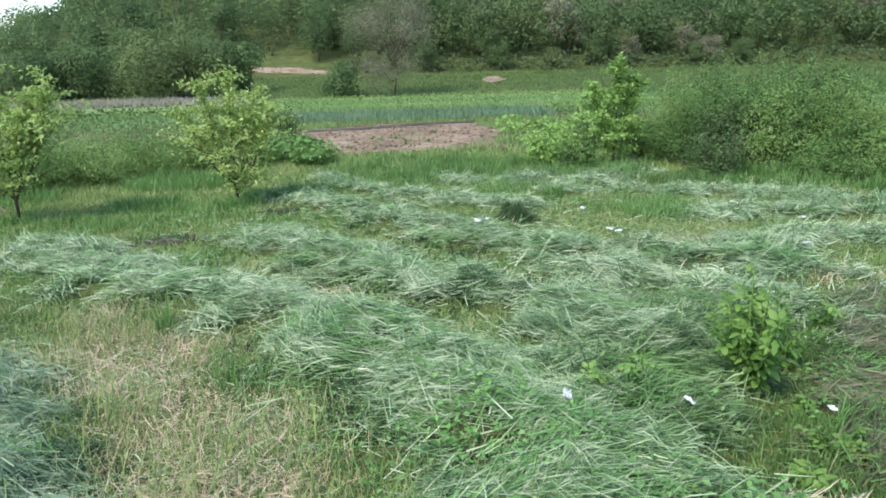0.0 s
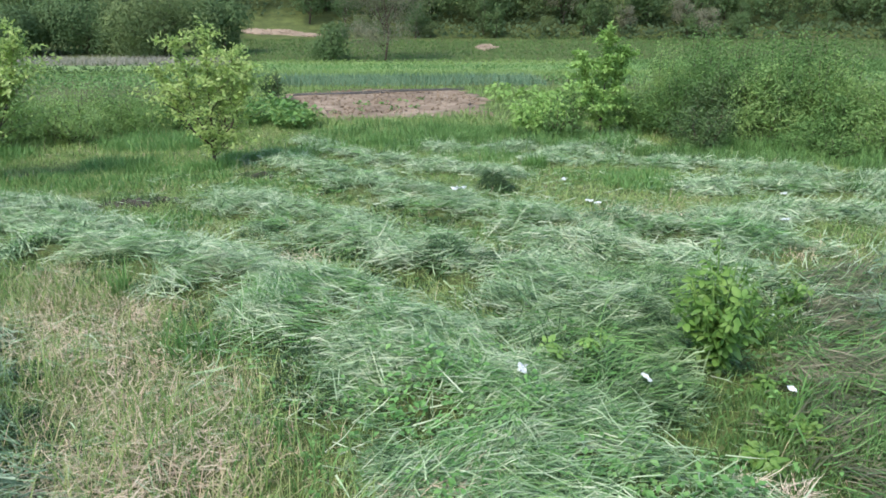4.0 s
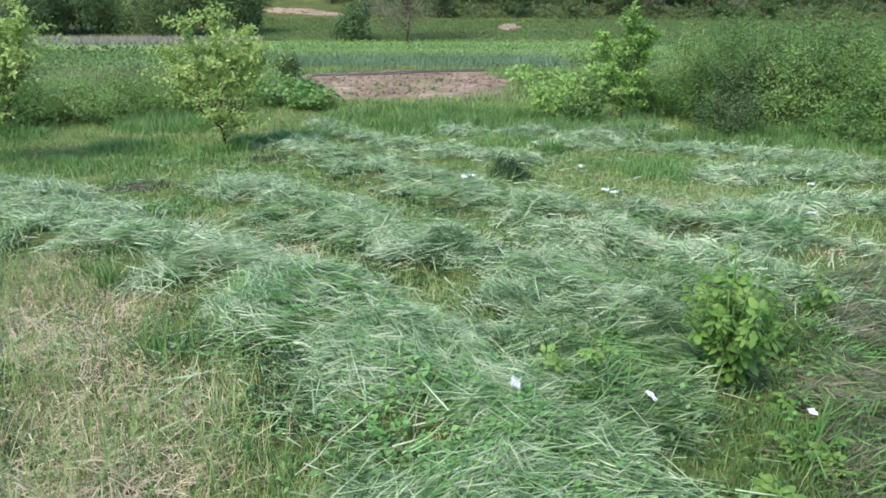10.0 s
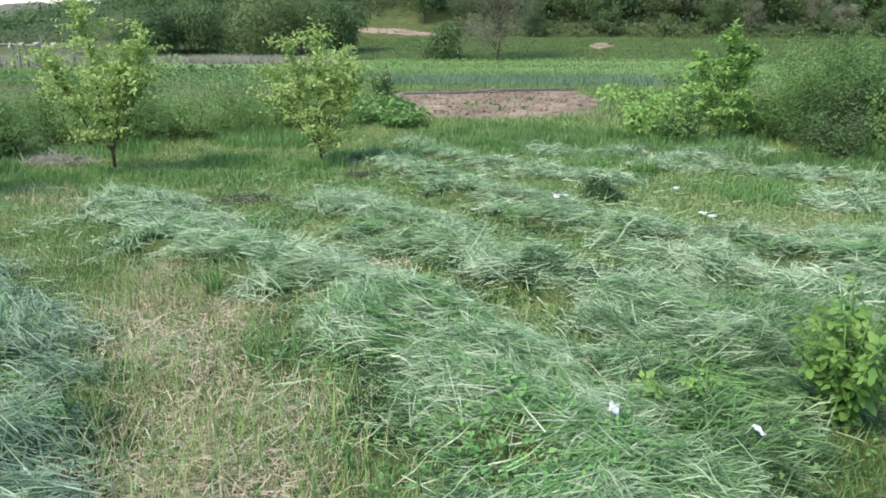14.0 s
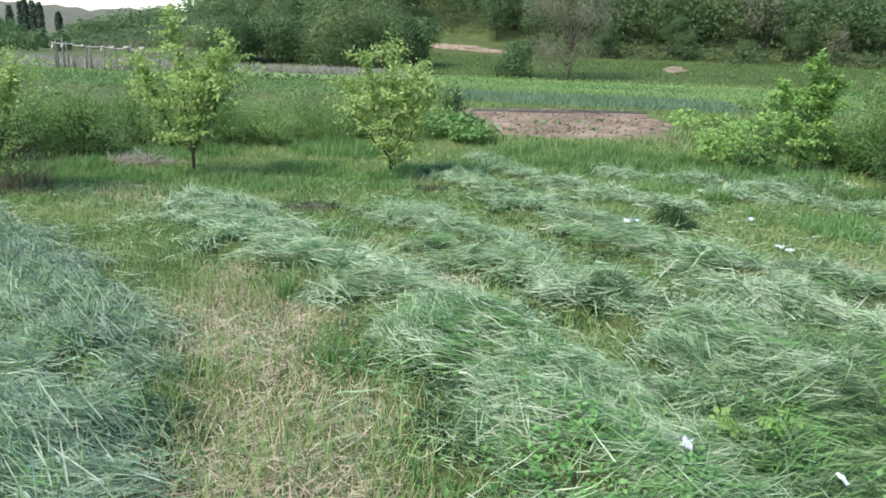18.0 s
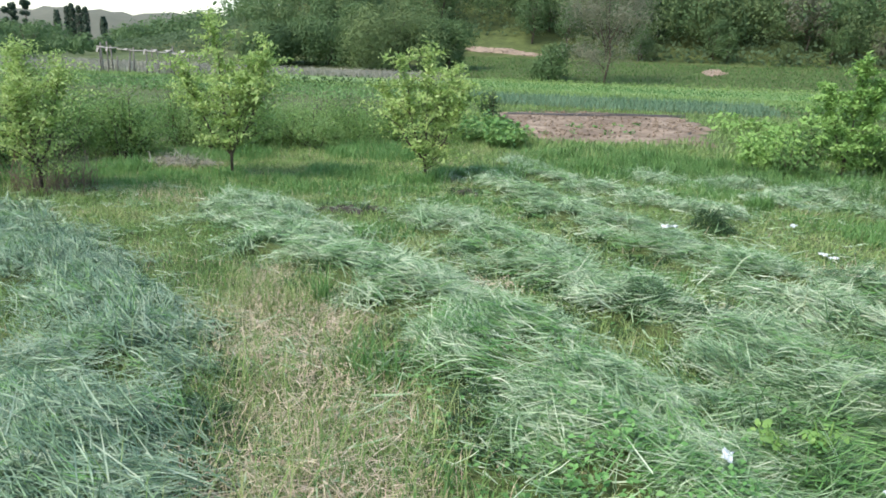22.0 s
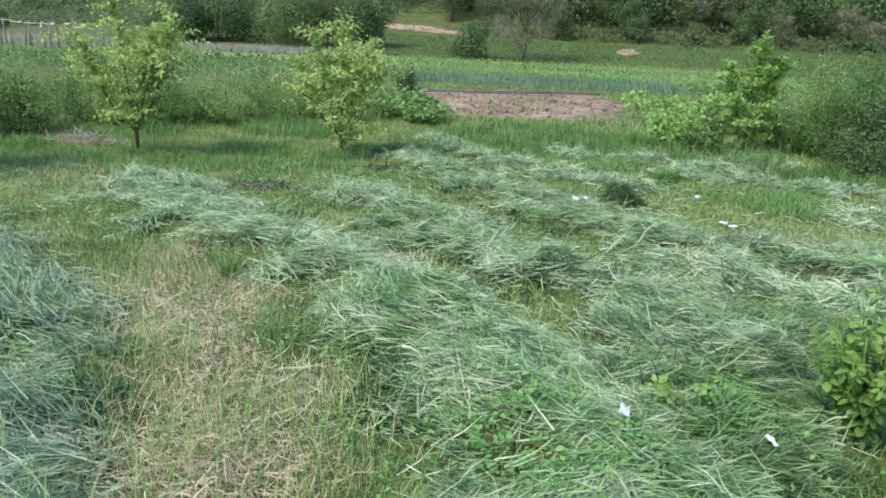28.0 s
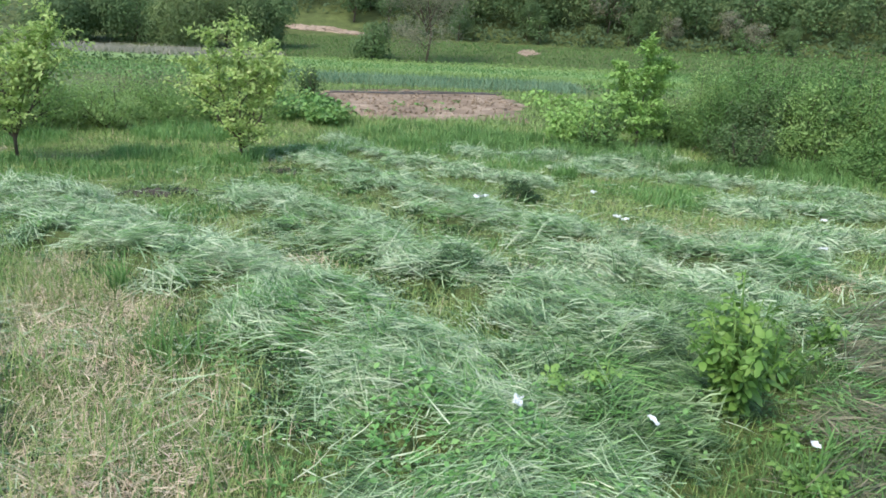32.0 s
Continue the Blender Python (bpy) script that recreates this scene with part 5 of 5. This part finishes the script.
for x, y in ((-0.5, 2.0), (-0.25, 1.85), (0.22, 1.9), (0.45, 1.92), (0.7, 1.95), (0.95, 2.0), (1.2, 2.0), (1.5, 2.08), (-0.75, 1.85), (1.62, 2.5), (1.95, 2.95), (1.9, 3.2)):
    weed(x, y, 0.12, 0.22, 5, 5, 0.075, "low broad-leaved green weed in short grass")


def scrap(x, y, w0, label, lift=0.1):
    """A crumpled scrap with thickness."""
    bm = bmesh.new()
    bmesh.ops.create_grid(bm, x_segments=5, y_segments=4, size=0.5)
    for q in bm.verts:
        w = w0 * 0.75
        q.co.x *= w * rng.uniform(0.8, 1.15)
        q.co.y *= w * 0.6 * rng.uniform(0.75, 1.2)
        q.co.z = w * rng.uniform(-0.08, 0.12)
    bmesh.ops.solidify(bm, geom=bm.faces[:], thickness=0.002)
    me = bpy.data.meshes.new("scrap")
    bm.to_mesh(me)
    bm.free()
    me.materials.append(M_PAPER)
    ob = tagged(new("litter_scrap", me), label, "litter")
    ob.matrix_world = pose(x, y, float(ground_z(np.array(x), np.array(y))) + lift, rng.uniform(-15, 15), rng.uniform(-15, 15), rng.uniform(0, 360))


for x, y, w in ((1.96, 8.56, 0.2), (0.37, 7.82, 0.18), (0.71, 3.1, 0.09), (3.78, 7.3, 0.2), (-4.58, 4.77, 0.18), (-4.4, 4.6, 0.12), (1.9, 10.4, 0.14), (-5.5, 3.3, 0.1), (1.28, 3.05, 0.07), (1.93, 3.02, 0.07), (0.3, 8.0, 0.1), (2.04, 8.42, 0.12), (4.6, 9.2, 0.12)):
    scrap(x, y, w, "crumpled white scrap lying on cut grass", (0.1 if y < 4 else 0.05) + float(hay(np.array(x), np.array(y))) * 0.65)

# clover and small broad leaves among the cut grass
n = 5200
x, y = np.concatenate([rng.uniform(-1.2, 2.8, n), rng.uniform(-4.5, 3.5, 2600)]), np.concatenate([rng.uniform(2.0, 4.2, n), rng.uniform(2.0, 6.5, 2600)])
ok = (rng.random(len(x)) < 0.5 + 0.6 * wob(x, y, 1.4, 8)) & (dryness(x, y) < 0.3)
x, y = x[ok], y[ok]
c = np.stack([x, y, ground_z(x, y) + rng.uniform(0.02, 0.06, len(x)) + 0.35 * hay(x, y)], 1)
m = 5200
x, y = rng.uniform(-0.1, 1.5, m), rng.uniform(2.15, 3.35, m)
ok = (rng.random(m) < np.clip(0.4 + 0.5 * wob(x, y, 5.0, 5.0), 0, 1)) & (hay(x, y) > 0.01)
x, y = x[ok], y[ok]
c = np.concatenate([c, np.stack([x, y, ground_z(x, y) + 0.03 + 0.9 * hay(x, y) * rng.random(len(x)) + rng.uniform(0, 0.04, len(x))], 1)])
v, f = leaves(c, np.tile([0, 0, 1.0], (len(c), 1)), 0.034, 0.6, 0.6)
tagged(new("clover", tri_mesh("clover", v, f, M_FRESH)), "small fresh green clover leaves among cut grass", "clover", kind="stuff")

for cx, cy, rx, ry, n in ((0.36, 2.26, 0.24, 0.13, 260), (1.56, 2.32, 0.17, 0.07, 110), (-0.75, 2.45, 0.25, 0.3, 260), (-1.0, 2.2, 0.3, 0.25, 200)):
    a, r = rng.uniform(0, 6.283, n), np.sqrt(rng.random(n))
    x, y = cx + rx * r * np.cos(a), cy + ry * r * np.sin(a)
    v = blades(np.stack([x, y, ground_z(x, y) + 0.05 * rng.random(n) + 0.02], 1), rng.normal(0.2, 0.7, n), rng.normal(0.1, 0.2, n), rng.normal(0.2, 0.3, n), rng.uniform(0.05, 0.18, n), rng.uniform(0.002, 0.005, n), 2, True)
    grass_stuff("dead_grass", v, M_STRAW, "flattened patch of dead tan grass among green weeds", "straw")
n = 620
a, r = rng.uniform(0, 6.283, n), np.sqrt(rng.random(n))
x, y = -8.35 + 0.7 * r * np.cos(a), 10.9 + 0.45 * r * np.sin(a)
p = np.stack([x, y, ground_z(x, y) + 0.16 * (1 - r) * rng.random(n) + 0.03], 1)
heap = blades(p, rng.uniform(0, 6.283, n), rng.normal(0.2, 0.25, n), rng.normal(0.3, 0.4, n), rng.uniform(0.12, 0.4, n), rng.uniform(0.008, 0.016, n), 2, True)
grass_stuff("straw_heap", heap, M_REED, "flattened heap of bleached straw below a hedge", "straw")


def mound(cx, cy, r, h, label):
    """A low lumpy heap of earth."""
    vs, fs, m, k = [], [], 7, 18
    for j in range(m):
        s = j / (m - 1)
        for i in range(k):
            t = 6.2832 * i / k
            q = r * s * (1 + 0.2 * math.sin(3 * t + cx) + 0.1 * math.sin(7 * t))
            x, y = cx + q * math.cos(t) * 1.3, cy + q * math.sin(t) * 0.8
            vs.append((x, y, float(ground_z(np.array(x), np.array(y))) + h * (1 - s ** 2) * (1 + 0.3 * rng.normal()) - (0.03 if j == m - 1 else 0)))
    for j in range(m - 1):
        for i in range(k):
            a, c = j * k + i, j * k + (i + 1) % k
            fs += [(a, c, c + k), (a, c + k, a + k)]
    tagged(new("earth_mound", tri_mesh("earth_mound", vs, fs, M_EARTH)), label, "mound")


# next two: brown soil patches, the hay's shade put into their dark colour
mound(-3.65, 8.2, 0.28, 0.06, "low patch of brown soil in mown grass, darkened for the hay's shade")
mound(-3.3, 8.45, 0.22, 0.05, "low patch of brown soil in mown grass, darkened for the hay's shade")
mound(-2.7, 10.6, 0.22, 0.07, "small dark brown molehill in mown grass")
